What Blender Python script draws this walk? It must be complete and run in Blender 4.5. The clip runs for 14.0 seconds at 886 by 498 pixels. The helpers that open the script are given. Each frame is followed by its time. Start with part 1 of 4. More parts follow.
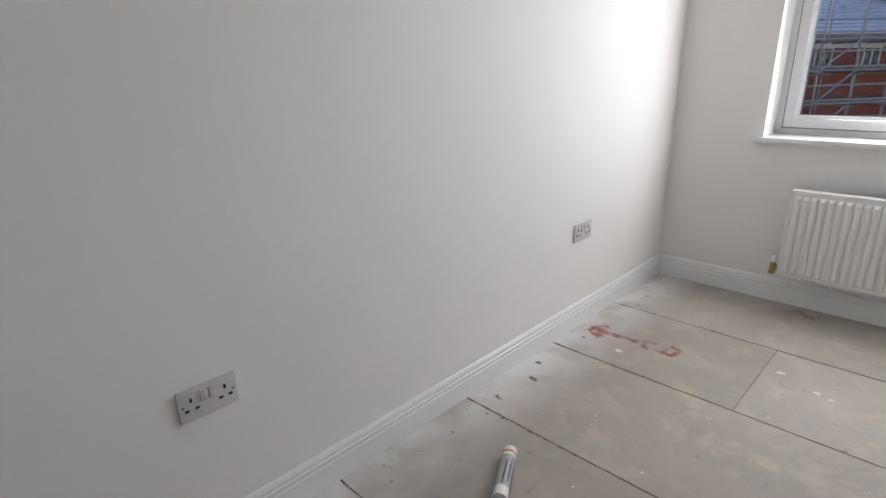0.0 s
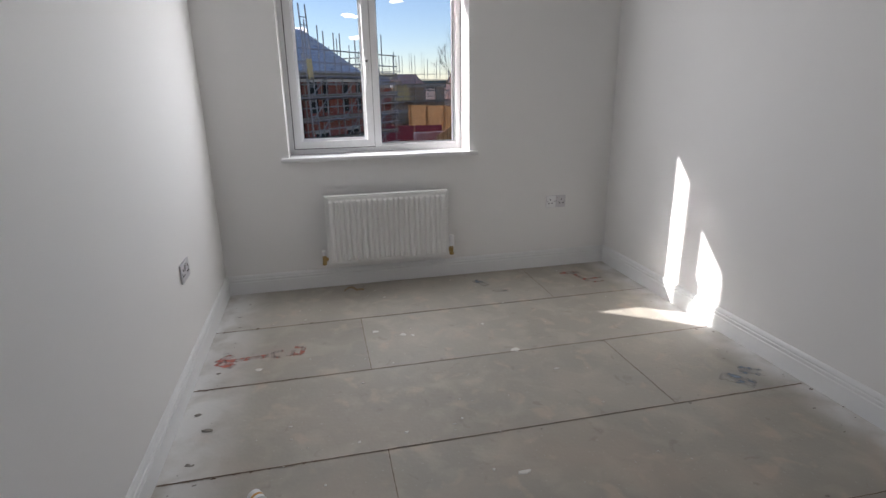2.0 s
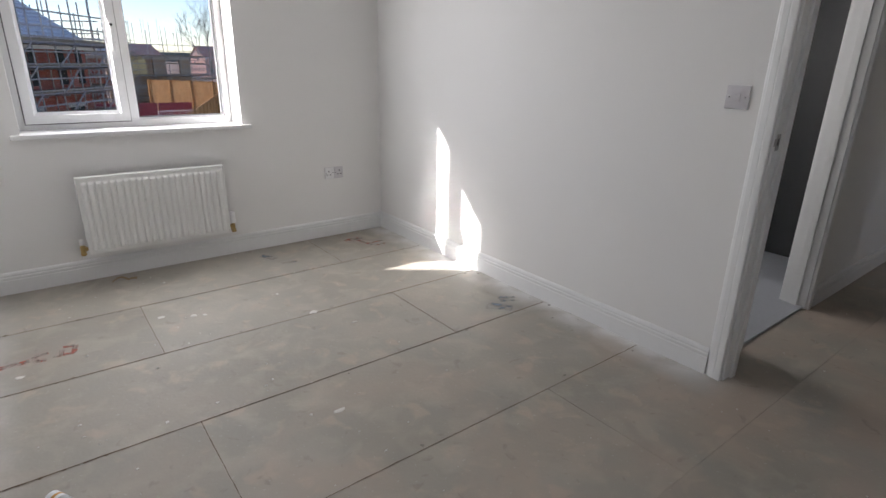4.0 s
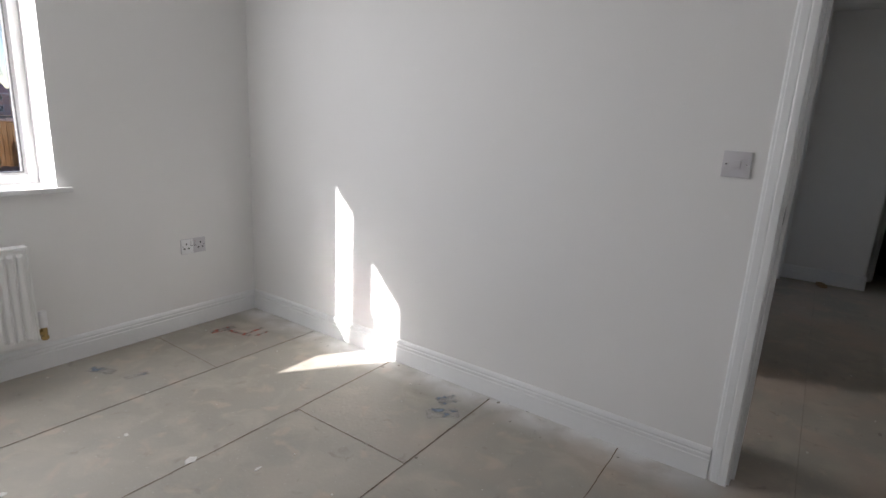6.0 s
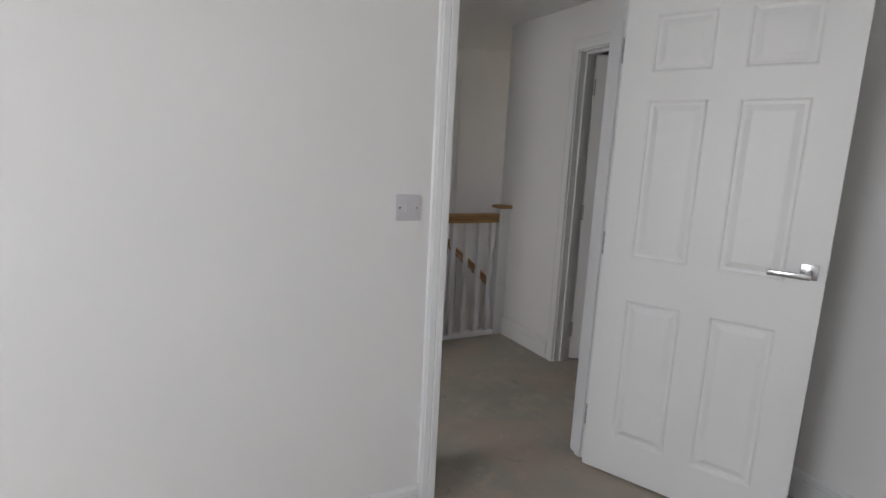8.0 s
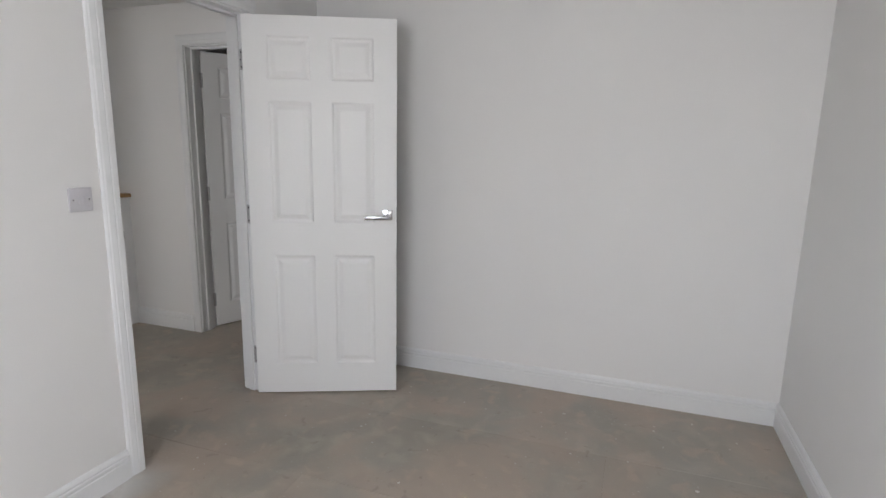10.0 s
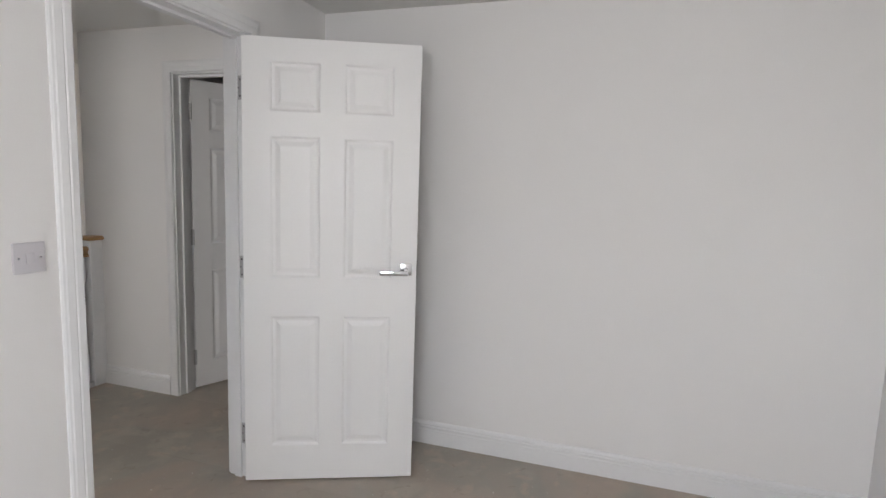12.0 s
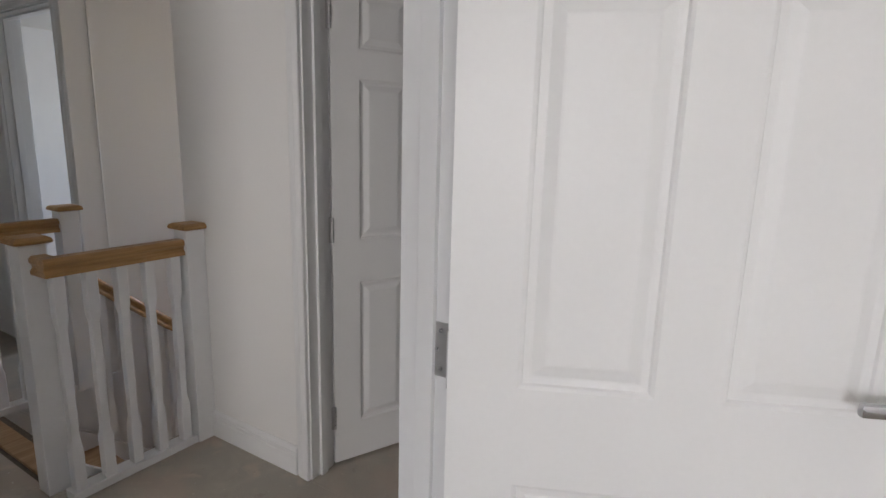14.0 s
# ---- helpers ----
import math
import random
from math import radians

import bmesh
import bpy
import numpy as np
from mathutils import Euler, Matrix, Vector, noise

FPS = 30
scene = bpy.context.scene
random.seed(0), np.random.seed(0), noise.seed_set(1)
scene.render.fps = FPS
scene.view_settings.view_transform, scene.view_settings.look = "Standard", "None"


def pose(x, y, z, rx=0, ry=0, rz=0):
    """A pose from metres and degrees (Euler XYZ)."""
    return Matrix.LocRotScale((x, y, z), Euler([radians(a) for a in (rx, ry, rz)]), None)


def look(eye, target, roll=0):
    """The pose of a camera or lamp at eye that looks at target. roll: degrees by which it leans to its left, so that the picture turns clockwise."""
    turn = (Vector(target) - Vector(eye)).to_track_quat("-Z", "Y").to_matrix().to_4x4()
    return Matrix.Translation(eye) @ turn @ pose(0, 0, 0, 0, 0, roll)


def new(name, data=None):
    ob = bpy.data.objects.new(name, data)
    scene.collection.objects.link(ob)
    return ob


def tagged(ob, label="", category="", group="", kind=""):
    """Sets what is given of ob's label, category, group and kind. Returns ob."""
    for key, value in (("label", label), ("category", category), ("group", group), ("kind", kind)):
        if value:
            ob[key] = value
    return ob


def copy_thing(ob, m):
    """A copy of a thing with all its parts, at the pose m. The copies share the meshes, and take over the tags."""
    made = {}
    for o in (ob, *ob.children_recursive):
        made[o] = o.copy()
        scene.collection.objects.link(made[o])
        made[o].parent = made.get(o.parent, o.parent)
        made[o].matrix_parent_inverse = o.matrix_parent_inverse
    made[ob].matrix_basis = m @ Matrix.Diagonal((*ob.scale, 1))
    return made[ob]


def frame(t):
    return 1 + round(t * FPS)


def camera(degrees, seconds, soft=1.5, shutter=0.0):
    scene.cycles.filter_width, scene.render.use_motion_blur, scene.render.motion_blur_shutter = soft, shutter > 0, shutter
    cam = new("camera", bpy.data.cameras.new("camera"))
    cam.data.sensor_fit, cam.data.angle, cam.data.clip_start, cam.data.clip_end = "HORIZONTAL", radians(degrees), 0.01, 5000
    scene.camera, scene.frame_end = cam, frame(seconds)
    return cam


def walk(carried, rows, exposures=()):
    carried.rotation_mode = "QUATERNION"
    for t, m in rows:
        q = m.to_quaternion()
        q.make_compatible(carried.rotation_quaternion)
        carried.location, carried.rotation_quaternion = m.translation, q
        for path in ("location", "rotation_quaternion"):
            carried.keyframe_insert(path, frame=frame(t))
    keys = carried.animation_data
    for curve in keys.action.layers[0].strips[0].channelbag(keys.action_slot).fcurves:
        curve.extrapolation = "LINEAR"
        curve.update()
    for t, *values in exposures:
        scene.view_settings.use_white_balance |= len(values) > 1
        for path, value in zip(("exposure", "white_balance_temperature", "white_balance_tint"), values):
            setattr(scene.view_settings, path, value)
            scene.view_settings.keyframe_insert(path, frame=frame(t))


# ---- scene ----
cam = camera(79.1, 14.0)
PATH = [
    (0, (1.235, -0.129, 1.23), (-0.099, 1.217, 0.591), -1.5),
    (0.5, (1.054, -0.134, 1.261), (0.186, 1.569, 0.671), -1.6),
    (1, (0.864, -0.194, 1.284), (0.535, 1.702, 0.74), -1.2),
    (1.5, (0.759, -0.302, 1.282), (0.882, 1.621, 0.746), -1.1),
    (2, (0.636, -0.461, 1.272), (1.061, 1.404, 0.69), -0.9),
    (2.5, (0.543, -0.568, 1.262), (1.17, 1.22, 0.621), -0.8),
    (3, (0.454, -0.607, 1.259), (1.273, 1.092, 0.594), 0.1),
    (3.5, (0.454, -0.624, 1.249), (1.469, 0.968, 0.589), 0.9),
    (3.7, (0.463, -0.629, 1.252), (1.542, 0.92, 0.592), 1.0),
    (5.8, (0.596, -0.011, 1.255), (2.14, 1.16, 0.761), 3.0),
    (6, (0.614, 0.135, 1.256), (2.214, 1.238, 0.783), 3.0),
    (6.5, (0.691, 0.435, 1.289), (2.449, 1.287, 0.862), 2.6),
    (7, (0.875, 0.682, 1.294), (2.792, 1.094, 0.898), 2.5),
    (7.5, (0.969, 0.849, 1.313), (2.929, 0.664, 0.963), 2.7),
    (8, (1.022, 1.105, 1.336), (2.756, 0.172, 0.99), 2.9),
    (8.5, (0.892, 1.292, 1.333), (2.363, -0.032, 1.042), 2.4),
    (9, (0.762, 1.512, 1.344), (1.895, -0.102, 1.009), 0.7),
    (9.2, (0.762, 1.611, 1.339), (1.749, -0.092, 0.981), 0.2),
    (11.3, (0.824, 1.79, 1.411), (1.373, -0.107, 1.091), 1.5),
    (11.5, (0.896, 1.698, 1.409), (1.454, -0.202, 1.125), 1.7),
    (12, (1.103, 1.419, 1.396), (1.712, -0.471, 1.158), 1.9),
    (12.5, (1.369, 1.114, 1.408), (2.055, -0.751, 1.182), 1.9),
    (13, (1.697, 0.815, 1.39), (2.432, -1.025, 1.116), 1.3),
    (13.5, (1.965, 0.466, 1.35), (2.864, -1.291, 1.032), 1.2),
    (14, (2.225, 0.181, 1.353), (3.257, -1.487, 0.965), 1.5),
]
walk(cam, [(t, look(eye, target, roll)) for t, eye, target, roll in PATH],
     [(0.0, 3.08, 6600, 12), (0.5, 2.9, 6550, 12), (1.0, 2.7, 6500, 12), (1.5, 2.45, 6480, 12), (2.5, 2.62, 6520, 12), (3.5, 2.95, 6550, 12), (6.5, 2.75, 6500, 11.5), (7.0, 2.6, 6500, 11.5), (7.5, 2.75, 6500, 11), (8.0, 3.25, 6500, 11), (9.0, 3.5, 6500, 11), (11.5, 3.72, 6620, 11.5), (13.0, 3.58, 6680, 12.5), (14.0, 3.8, 6700, 13)])

# ---- light ----
SUN_TO = Vector((1.4, -1.0, -1.05)).normalized()
world = bpy.data.worlds.new("world")
scene.world = world
world.use_nodes = True
wn = world.node_tree
sky = wn.nodes.new("ShaderNodeTexSky")
sky.sky_type = 'NISHITA'
sky.sun_disc = False
sky.dust_density, sky.ozone_density, sky.altitude = 0.1, 3.4, 800
sky.sun_elevation = math.asin(-SUN_TO.z)
sky.sun_rotation = math.atan2(-SUN_TO.x, -SUN_TO.y)
wn.nodes["Background"].inputs["Strength"].default_value = 0.1
wn.links.new(sky.outputs[0], wn.nodes["Background"].inputs["Color"])


def lamp(name, kind, m, energy, color=(1, 1, 1), **kw):
    data = bpy.data.lights.new(name, kind)
    data.energy, data.color = energy, color
    for k, v in kw.items():
        if k == "angle":
            data.angle = v
        elif k == "size":
            data.shape, data.size, data.size_y = 'RECTANGLE', v[0], v[1]
    ob = new(name, data)
    ob.matrix_world = m
    return ob


lamp("sun", 'SUN', look((0, 0, 0), tuple(SUN_TO)), 2.0, (1.0, 0.965, 0.93), angle=radians(0.6))
# added lamp in the bedroom window's opening for skylight and sunlit-ground light
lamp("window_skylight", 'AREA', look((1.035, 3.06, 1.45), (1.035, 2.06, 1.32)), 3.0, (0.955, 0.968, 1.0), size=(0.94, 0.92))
# added warm fill lamp; no stair window is in view
lamp("stair_fill_lamp", 'AREA', look((4.9, -4.36, 1.5), (4.9, -1.0, 0.9)), 0.95, (1.0, 0.84, 0.7), size=(0.6, 0.95))
# added fill lamp for the landing, in an assumed bathroom opening
lamp("bathroom_fill_lamp", 'AREA', look((3.2, 1.98, 1.5), (3.6, -1.2, 1.0)), 1.85, (1.0, 0.98, 0.97), size=(0.5, 0.85))
# added bluish fill lamp; the side room's window is assumed, out of view
lamp("side_room_fill_lamp", 'AREA', look((6.07, -4.36, 1.5), (6.0, 0, 1.1)), 1.5, (0.85, 0.9, 1.0), size=(0.6, 0.95))

# ---- materials ----


def mat(name, color, rough=0.5, metal=0.0, var=0.06, scale=3.0, fine=60.0, bump=0.1, bdist=0.002, coat=0.0):
    """A plain painted or solid surface with broad and fine variation and light relief."""
    m = bpy.data.materials.new(name)
    m.use_nodes = True
    nt = m.node_tree
    b = nt.nodes["Principled BSDF"]
    tc = nt.nodes.new("ShaderNodeTexCoord")
    n1 = nt.nodes.new("ShaderNodeTexNoise")
    n1.inputs["Scale"].default_value = scale
    n1.inputs["Detail"].default_value = 4
    n2 = nt.nodes.new("ShaderNodeTexNoise")
    n2.inputs["Scale"].default_value = fine
    n2.inputs["Detail"].default_value = 3
    for n in (n1, n2):
        nt.links.new(tc.outputs["Object"], n.inputs["Vector"])
    add = nt.nodes.new("ShaderNodeMath")
    add.operation = 'ADD'
    nt.links.new(n1.outputs["Fac"], add.inputs[0])
    nt.links.new(n2.outputs["Fac"], add.inputs[1])
    ramp = nt.nodes.new("ShaderNodeMapRange")
    ramp.inputs[1].default_value, ramp.inputs[2].default_value = 0.6, 1.4
    ramp.inputs[3].default_value, ramp.inputs[4].default_value = 1 - var, 1 + var
    nt.links.new(add.outputs[0], ramp.inputs[0])
    mul = nt.nodes.new("ShaderNodeVectorMath")
    mul.operation = 'SCALE'
    mul.inputs[0].default_value = color
    nt.links.new(ramp.outputs[0], mul.inputs["Scale"])
    nt.links.new(mul.outputs[0], b.inputs["Base Color"])
    rr = nt.nodes.new("ShaderNodeMapRange")
    rr.inputs[3].default_value, rr.inputs[4].default_value = max(rough - 0.08, 0.02), min(rough + 0.08, 1)
    nt.links.new(n1.outputs["Fac"], rr.inputs[0])
    nt.links.new(rr.outputs[0], b.inputs["Roughness"])
    b.inputs["Metallic"].default_value = metal
    b.inputs["Coat Weight"].default_value = coat
    bp = nt.nodes.new("ShaderNodeBump")
    bp.inputs["Strength"].default_value = bump
    bp.inputs["Distance"].default_value = bdist
    nt.links.new(n2.outputs["Fac"], bp.inputs["Height"])
    nt.links.new(bp.outputs[0], b.inputs["Normal"])
    return m


def wood(name, dark, light, rough=0.4, stretch=(30, 2, 30), rnd=0.0):
    """Wood with grain lying along the local y axis (or as stretched)."""
    m = mat(name, light, rough, bump=0.15)
    nt = m.node_tree
    b = nt.nodes["Principled BSDF"]
    tc = nt.nodes.new("ShaderNodeTexCoord")
    mp = nt.nodes.new("ShaderNodeMapping")
    mp.inputs["Scale"].default_value = stretch
    nt.links.new(tc.outputs["Object"], mp.inputs[0])
    n = nt.nodes.new("ShaderNodeTexNoise")
    n.inputs["Scale"].default_value = 2.0
    n.inputs["Detail"].default_value = 6
    nt.links.new(mp.outputs[0], n.inputs["Vector"])
    r = nt.nodes.new("ShaderNodeValToRGB")
    r.color_ramp.elements[0].position, r.color_ramp.elements[1].position = 0.35, 0.68
    r.color_ramp.elements[0].color, r.color_ramp.elements[1].color = (*dark, 1), (*light, 1)
    nt.links.new(n.outputs["Fac"], r.inputs[0])
    out = r.outputs[0]
    if rnd:
        oi = nt.nodes.new("ShaderNodeObjectInfo")
        hs = nt.nodes.new("ShaderNodeHueSaturation")
        mr = nt.nodes.new("ShaderNodeMapRange")
        mr.inputs[3].default_value, mr.inputs[4].default_value = 1 - rnd, 1 + rnd
        nt.links.new(oi.outputs["Random"], mr.inputs[0])
        nt.links.new(mr.outputs[0], hs.inputs["Value"])
        nt.links.new(out, hs.inputs["Color"])
        out = hs.outputs[0]
    nt.links.new(out, b.inputs["Base Color"])
    return m


def chipboard():
    """Grey peel-film chipboard: dusty, scuffed to brown, with paint spatter."""
    m = mat("chipboard_film", (0.3, 0.29, 0.26), 0.62, bump=0.25, bdist=0.003)
    nt = m.node_tree
    b = nt.nodes["Principled BSDF"]
    geo = nt.nodes.new("ShaderNodeNewGeometry")

    def noise_at(scale, detail, dist=0.0):
        n = nt.nodes.new("ShaderNodeTexNoise")
        n.inputs["Scale"].default_value, n.inputs["Detail"].default_value = scale, detail
        n.inputs["Distortion"].default_value = dist
        nt.links.new(geo.outputs["Position"], n.inputs["Vector"])
        return n.outputs["Fac"]

    def ramp(src, a, c):
        r = nt.nodes.new("ShaderNodeMapRange")
        r.inputs[1].default_value, r.inputs[2].default_value = a, c
        nt.links.new(src, r.inputs[0])
        return r.outputs[0]

    def mix(fac, c1, c2):
        x = nt.nodes.new("ShaderNodeMix")
        x.data_type = 'RGBA'
        if isinstance(fac, float):
            x.inputs[0].default_value = fac
        else:
            nt.links.new(fac, x.inputs[0])
        for sock, c in ((x.inputs[6], c1), (x.inputs[7], c2)):
            if isinstance(c, tuple):
                sock.default_value = (*c, 1)
            else:
                nt.links.new(c, sock)
        return x.outputs[2]

    def times(a, k):
        x = nt.nodes.new("ShaderNodeMath")
        x.operation = 'MULTIPLY'
        nt.links.new(a, x.inputs[0])
        if isinstance(k, float):
            x.inputs[1].default_value = k
        else:
            nt.links.new(k, x.inputs[1])
        return x.outputs[0]

    sep = nt.nodes.new("ShaderNodeSeparateXYZ")
    nt.links.new(geo.outputs["Position"], sep.inputs[0])
    col = mix(ramp(noise_at(1.1, 5), 0.35, 0.65), (0.325, 0.299, 0.257), (0.408, 0.378, 0.33))
    col = mix(times(ramp(noise_at(4.0, 6, 0.7), 0.42, 0.68), 0.55), col, (0.33, 0.317, 0.285))
    col = mix(times(ramp(noise_at(6.0, 6, 0.5), 0.5, 0.7), 0.55), col, (0.47, 0.43, 0.365))
    # film trodden through to brown, worst towards the door
    worn = ramp(sep.outputs[1], 1.9, 0.2)
    col = mix(times(times(ramp(noise_at(2.2, 6, 0.6), 0.46, 0.62), 0.6), worn), col, (0.45, 0.36, 0.295))
    col = mix(times(ramp(noise_at(8.0, 5, 0.5), 0.58, 0.68), 0.5), col, (0.5, 0.41, 0.33))
    col = mix(times(ramp(noise_at(13.0, 4, 0.8), 0.64, 0.72), 0.4), col, (0.24, 0.21, 0.18))
    col = mix(times(ramp(noise_at(70.0, 3), 0.66, 0.72), 0.3), col, (0.58, 0.56, 0.52))
    # white mist coat feathered along the wall lines
    for src, a, c in ((sep.outputs[0], 0.3, 0.03), (sep.outputs[0], 2.46, 2.63)):
        inside = ramp(sep.outputs[0], 2.72, 2.70)
        col = mix(times(times(times(ramp(src, a, c), ramp(noise_at(5.0, 6, 0.4), 0.22, 0.58)), 0.95), times(inside, ramp(sep.outputs[1], 0.12, 0.4))), col, (0.74, 0.74, 0.735))
    oi = nt.nodes.new("ShaderNodeObjectInfo")
    hs = nt.nodes.new("ShaderNodeHueSaturation")
    mr = nt.nodes.new("ShaderNodeMapRange")
    mr.inputs[3].default_value, mr.inputs[4].default_value = 0.93, 1.05
    nt.links.new(oi.outputs["Random"], mr.inputs[0])
    nt.links.new(mr.outputs[0], hs.inputs["Value"])
    nt.links.new(col, hs.inputs["Color"])
    nt.links.new(hs.outputs[0], b.inputs["Base Color"])
    return m


def worn_paint(name, color, a=0.42, c=0.6):
    """Sprayed marking, rubbed away in patches."""
    m = mat(name, color, 0.7)
    nt = m.node_tree
    b = nt.nodes["Principled BSDF"]
    tc = nt.nodes.new("ShaderNodeTexCoord")
    n = nt.nodes.new("ShaderNodeTexNoise")
    n.inputs["Scale"].default_value, n.inputs["Detail"].default_value = 22, 5
    nt.links.new(tc.outputs["Object"], n.inputs["Vector"])
    r = nt.nodes.new("ShaderNodeMapRange")
    r.inputs[1].default_value, r.inputs[2].default_value = a, c
    r.inputs[3].default_value, r.inputs[4].default_value = 0.0, 0.8
    nt.links.new(n.outputs["Fac"], r.inputs[0])
    nt.links.new(r.outputs[0], b.inputs["Alpha"])
    return m


def brick_mat(name, c1, c2, mortar):
    m = mat(name, c1, 0.85)
    nt = m.node_tree
    b = nt.nodes["Principled BSDF"]
    tc = nt.nodes.new("ShaderNodeTexCoord")
    sp = nt.nodes.new("ShaderNodeSeparateXYZ")
    nt.links.new(tc.outputs["Object"], sp.inputs[0])
    cb = nt.nodes.new("ShaderNodeCombineXYZ")
    ad = nt.nodes.new("ShaderNodeMath")
    nt.links.new(sp.outputs[0], ad.inputs[0])
    nt.links.new(sp.outputs[1], ad.inputs[1])
    nt.links.new(ad.outputs[0], cb.inputs[0])
    nt.links.new(sp.outputs[2], cb.inputs[1])
    br = nt.nodes.new("ShaderNodeTexBrick")
    br.inputs["Scale"].default_value = 1.0
    br.inputs["Brick Width"].default_value, br.inputs["Row Height"].default_value = 0.225, 0.075
    br.inputs["Mortar Size"].default_value = 0.008
    for k, c in (("Color1", c1), ("Color2", c2), ("Mortar", mortar)):
        br.inputs[k].default_value = (*c, 1)
    nt.links.new(cb.outputs[0], br.inputs["Vector"])
    nt.links.new(br.outputs["Color"], b.inputs["Base Color"])
    return m


WALL = mat("matt_emulsion", (0.805, 0.798, 0.79), 0.7, var=0.02, scale=1.2, fine=220, bump=0.12, bdist=0.0012)
CEIL = mat("ceiling_emulsion", (0.8, 0.795, 0.77), 0.85, var=0.02, scale=1.2, fine=220, bump=0.12, bdist=0.0012)
GLOSS = mat("white_satin_paint", (0.78, 0.785, 0.79), 0.32, var=0.02, fine=40, bump=0.06, bdist=0.001)
DOORW = mat("white_door_paint", (0.83, 0.83, 0.825), 0.42, var=0.015, fine=90, bump=0.06, bdist=0.001)
UPVC = mat("white_upvc", (0.74, 0.745, 0.755), 0.25, var=0.01, bump=0.01)
SILL = mat("white_gloss_sill", (0.78, 0.785, 0.79), 0.1, var=0.02, fine=40, bump=0.01, bdist=0.0005)
PLASTIC = mat("white_plastic", (0.8, 0.8, 0.81), 0.3, var=0.01, bump=0.01)
FITTING = mat("moulded_white_plastic", (0.6, 0.585, 0.61), 0.35, var=0.02, bump=0.02)
ENAMEL = mat("white_enamel", (0.84, 0.84, 0.83), 0.3, var=0.01, bump=0.02)
CHROME = mat("brushed_chrome", (0.46, 0.46, 0.47), 0.2, 1.0, var=0.03, bump=0.02)
STEEL = mat("zinc_steel", (0.52, 0.52, 0.525), 0.5, 1.0, var=0.1)
BRASS = mat("brass", (0.42, 0.3, 0.13), 0.3, 1.0, var=0.12)
COPPER = mat("copper", (0.7, 0.36, 0.2), 0.3, 1.0, var=0.12)
# near-black for black fittings, and for hole shade painted as solid blocks
DARK = mat("black_and_recess_shade", (0.015, 0.015, 0.016), 0.6)
OAK = wood("oak", (0.3, 0.16, 0.055), (0.46, 0.27, 0.11), 0.42)
PINE = wood("pine_tread", (0.3, 0.18, 0.09), (0.42, 0.28, 0.16), 0.6)
CHIP = chipboard()
DIRT = mat("dirt", (0.14, 0.12, 0.095), 0.9, var=0.3, fine=80)
SCUFF = mat("grey_scuff_dirt", (0.25, 0.23, 0.205), 0.9, var=0.3, fine=80)
JOINT = mat("joint_dirt", (0.17, 0.125, 0.09), 0.9, var=0.35, fine=60)
FLAKE = mat("plaster_flake", (0.66, 0.65, 0.62), 0.8, var=0.1)
RED = worn_paint("red_marker_spray", (0.52, 0.17, 0.13), 0.3, 0.66)
BLUE = worn_paint("blue_marker_spray", (0.3, 0.37, 0.46), 0.36, 0.75)
VINYL = mat("grey_vinyl", (0.4, 0.42, 0.46), 0.4)
TILE = mat("dark_tile", (0.06, 0.062, 0.066), 0.2)

# grey tint put into the clear glass to dim the view outdoors
GLASS = bpy.data.materials.new("dimming_window_glass")
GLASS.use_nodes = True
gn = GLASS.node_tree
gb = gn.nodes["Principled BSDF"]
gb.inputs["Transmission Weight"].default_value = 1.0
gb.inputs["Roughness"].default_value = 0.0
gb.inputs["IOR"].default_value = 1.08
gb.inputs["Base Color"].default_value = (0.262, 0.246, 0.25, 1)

# ---- mesh helpers ----


def box(bm, x0, x1, y0, y1, z0, z1, bevel=0.0):
    vs = [bm.verts.new((x, y, z)) for x in (x0, x1) for y in (y0, y1) for z in (z0, z1)]
    fs = []
    for q in ((0, 1, 3, 2), (4, 6, 7, 5), (0, 4, 5, 1), (2, 3, 7, 6), (0, 2, 6, 4), (1, 5, 7, 3)):
        fs.append(bm.faces.new([vs[i] for i in q]))
    if bevel:
        es = list({e for f in fs for e in f.edges})
        bmesh.ops.bevel(bm, geom=es, offset=bevel, segments=2, affect='EDGES', profile=0.6)
    return bm


def boxes(*bs, bevel=0.0):
    bm = bmesh.new()
    for b in bs:
        box(bm, *b, bevel=bevel)
    return bm


def tube(bm, a, b, r, n=12, r2=None):
    a, b = Vector(a), Vector(b)
    m = Matrix.Translation((a + b) / 2) @ (b - a).to_track_quat('Z', 'Y').to_matrix().to_4x4()
    bmesh.ops.create_cone(bm, cap_ends=True, segments=n, radius1=r, radius2=r if r2 is None else r2, depth=(b - a).length, matrix=m)
    return bm


def lathe(bm, profile, n=24, m=Matrix()):
    """A turned solid about local z from (radius, height) pairs."""
    rings = []
    for r, z in profile:
        rings.append([bm.verts.new(m @ Vector((r * math.cos(2 * math.pi * i / n), r * math.sin(2 * math.pi * i / n), z))) for i in range(n)])
    for a, b in zip(rings, rings[1:]):
        for i in range(n):
            bm.faces.new((a[i], a[(i + 1) % n], b[(i + 1) % n], b[i]))
    bm.faces.new(rings[0][::-1])
    bm.faces.new(rings[-1])
    return bm


def extrude(bm, profile, p, along, side, length, up=(0, 0, 1)):
    """Sweep a closed profile of (side, up) pairs from p along a direction."""
    p, along, side, up = Vector(p), Vector(along), Vector(side), Vector(up)
    rings = [[bm.verts.new(p + along * s + side * u + up * v) for u, v in profile] for s in (0, length)]
    n = len(profile)
    for i in range(n):
        bm.faces.new((rings[0][i], rings[0][(i + 1) % n], rings[1][(i + 1) % n], rings[1][i]))
    bm.faces.new(rings[0][::-1])
    bm.faces.new(rings[1])
    return bm


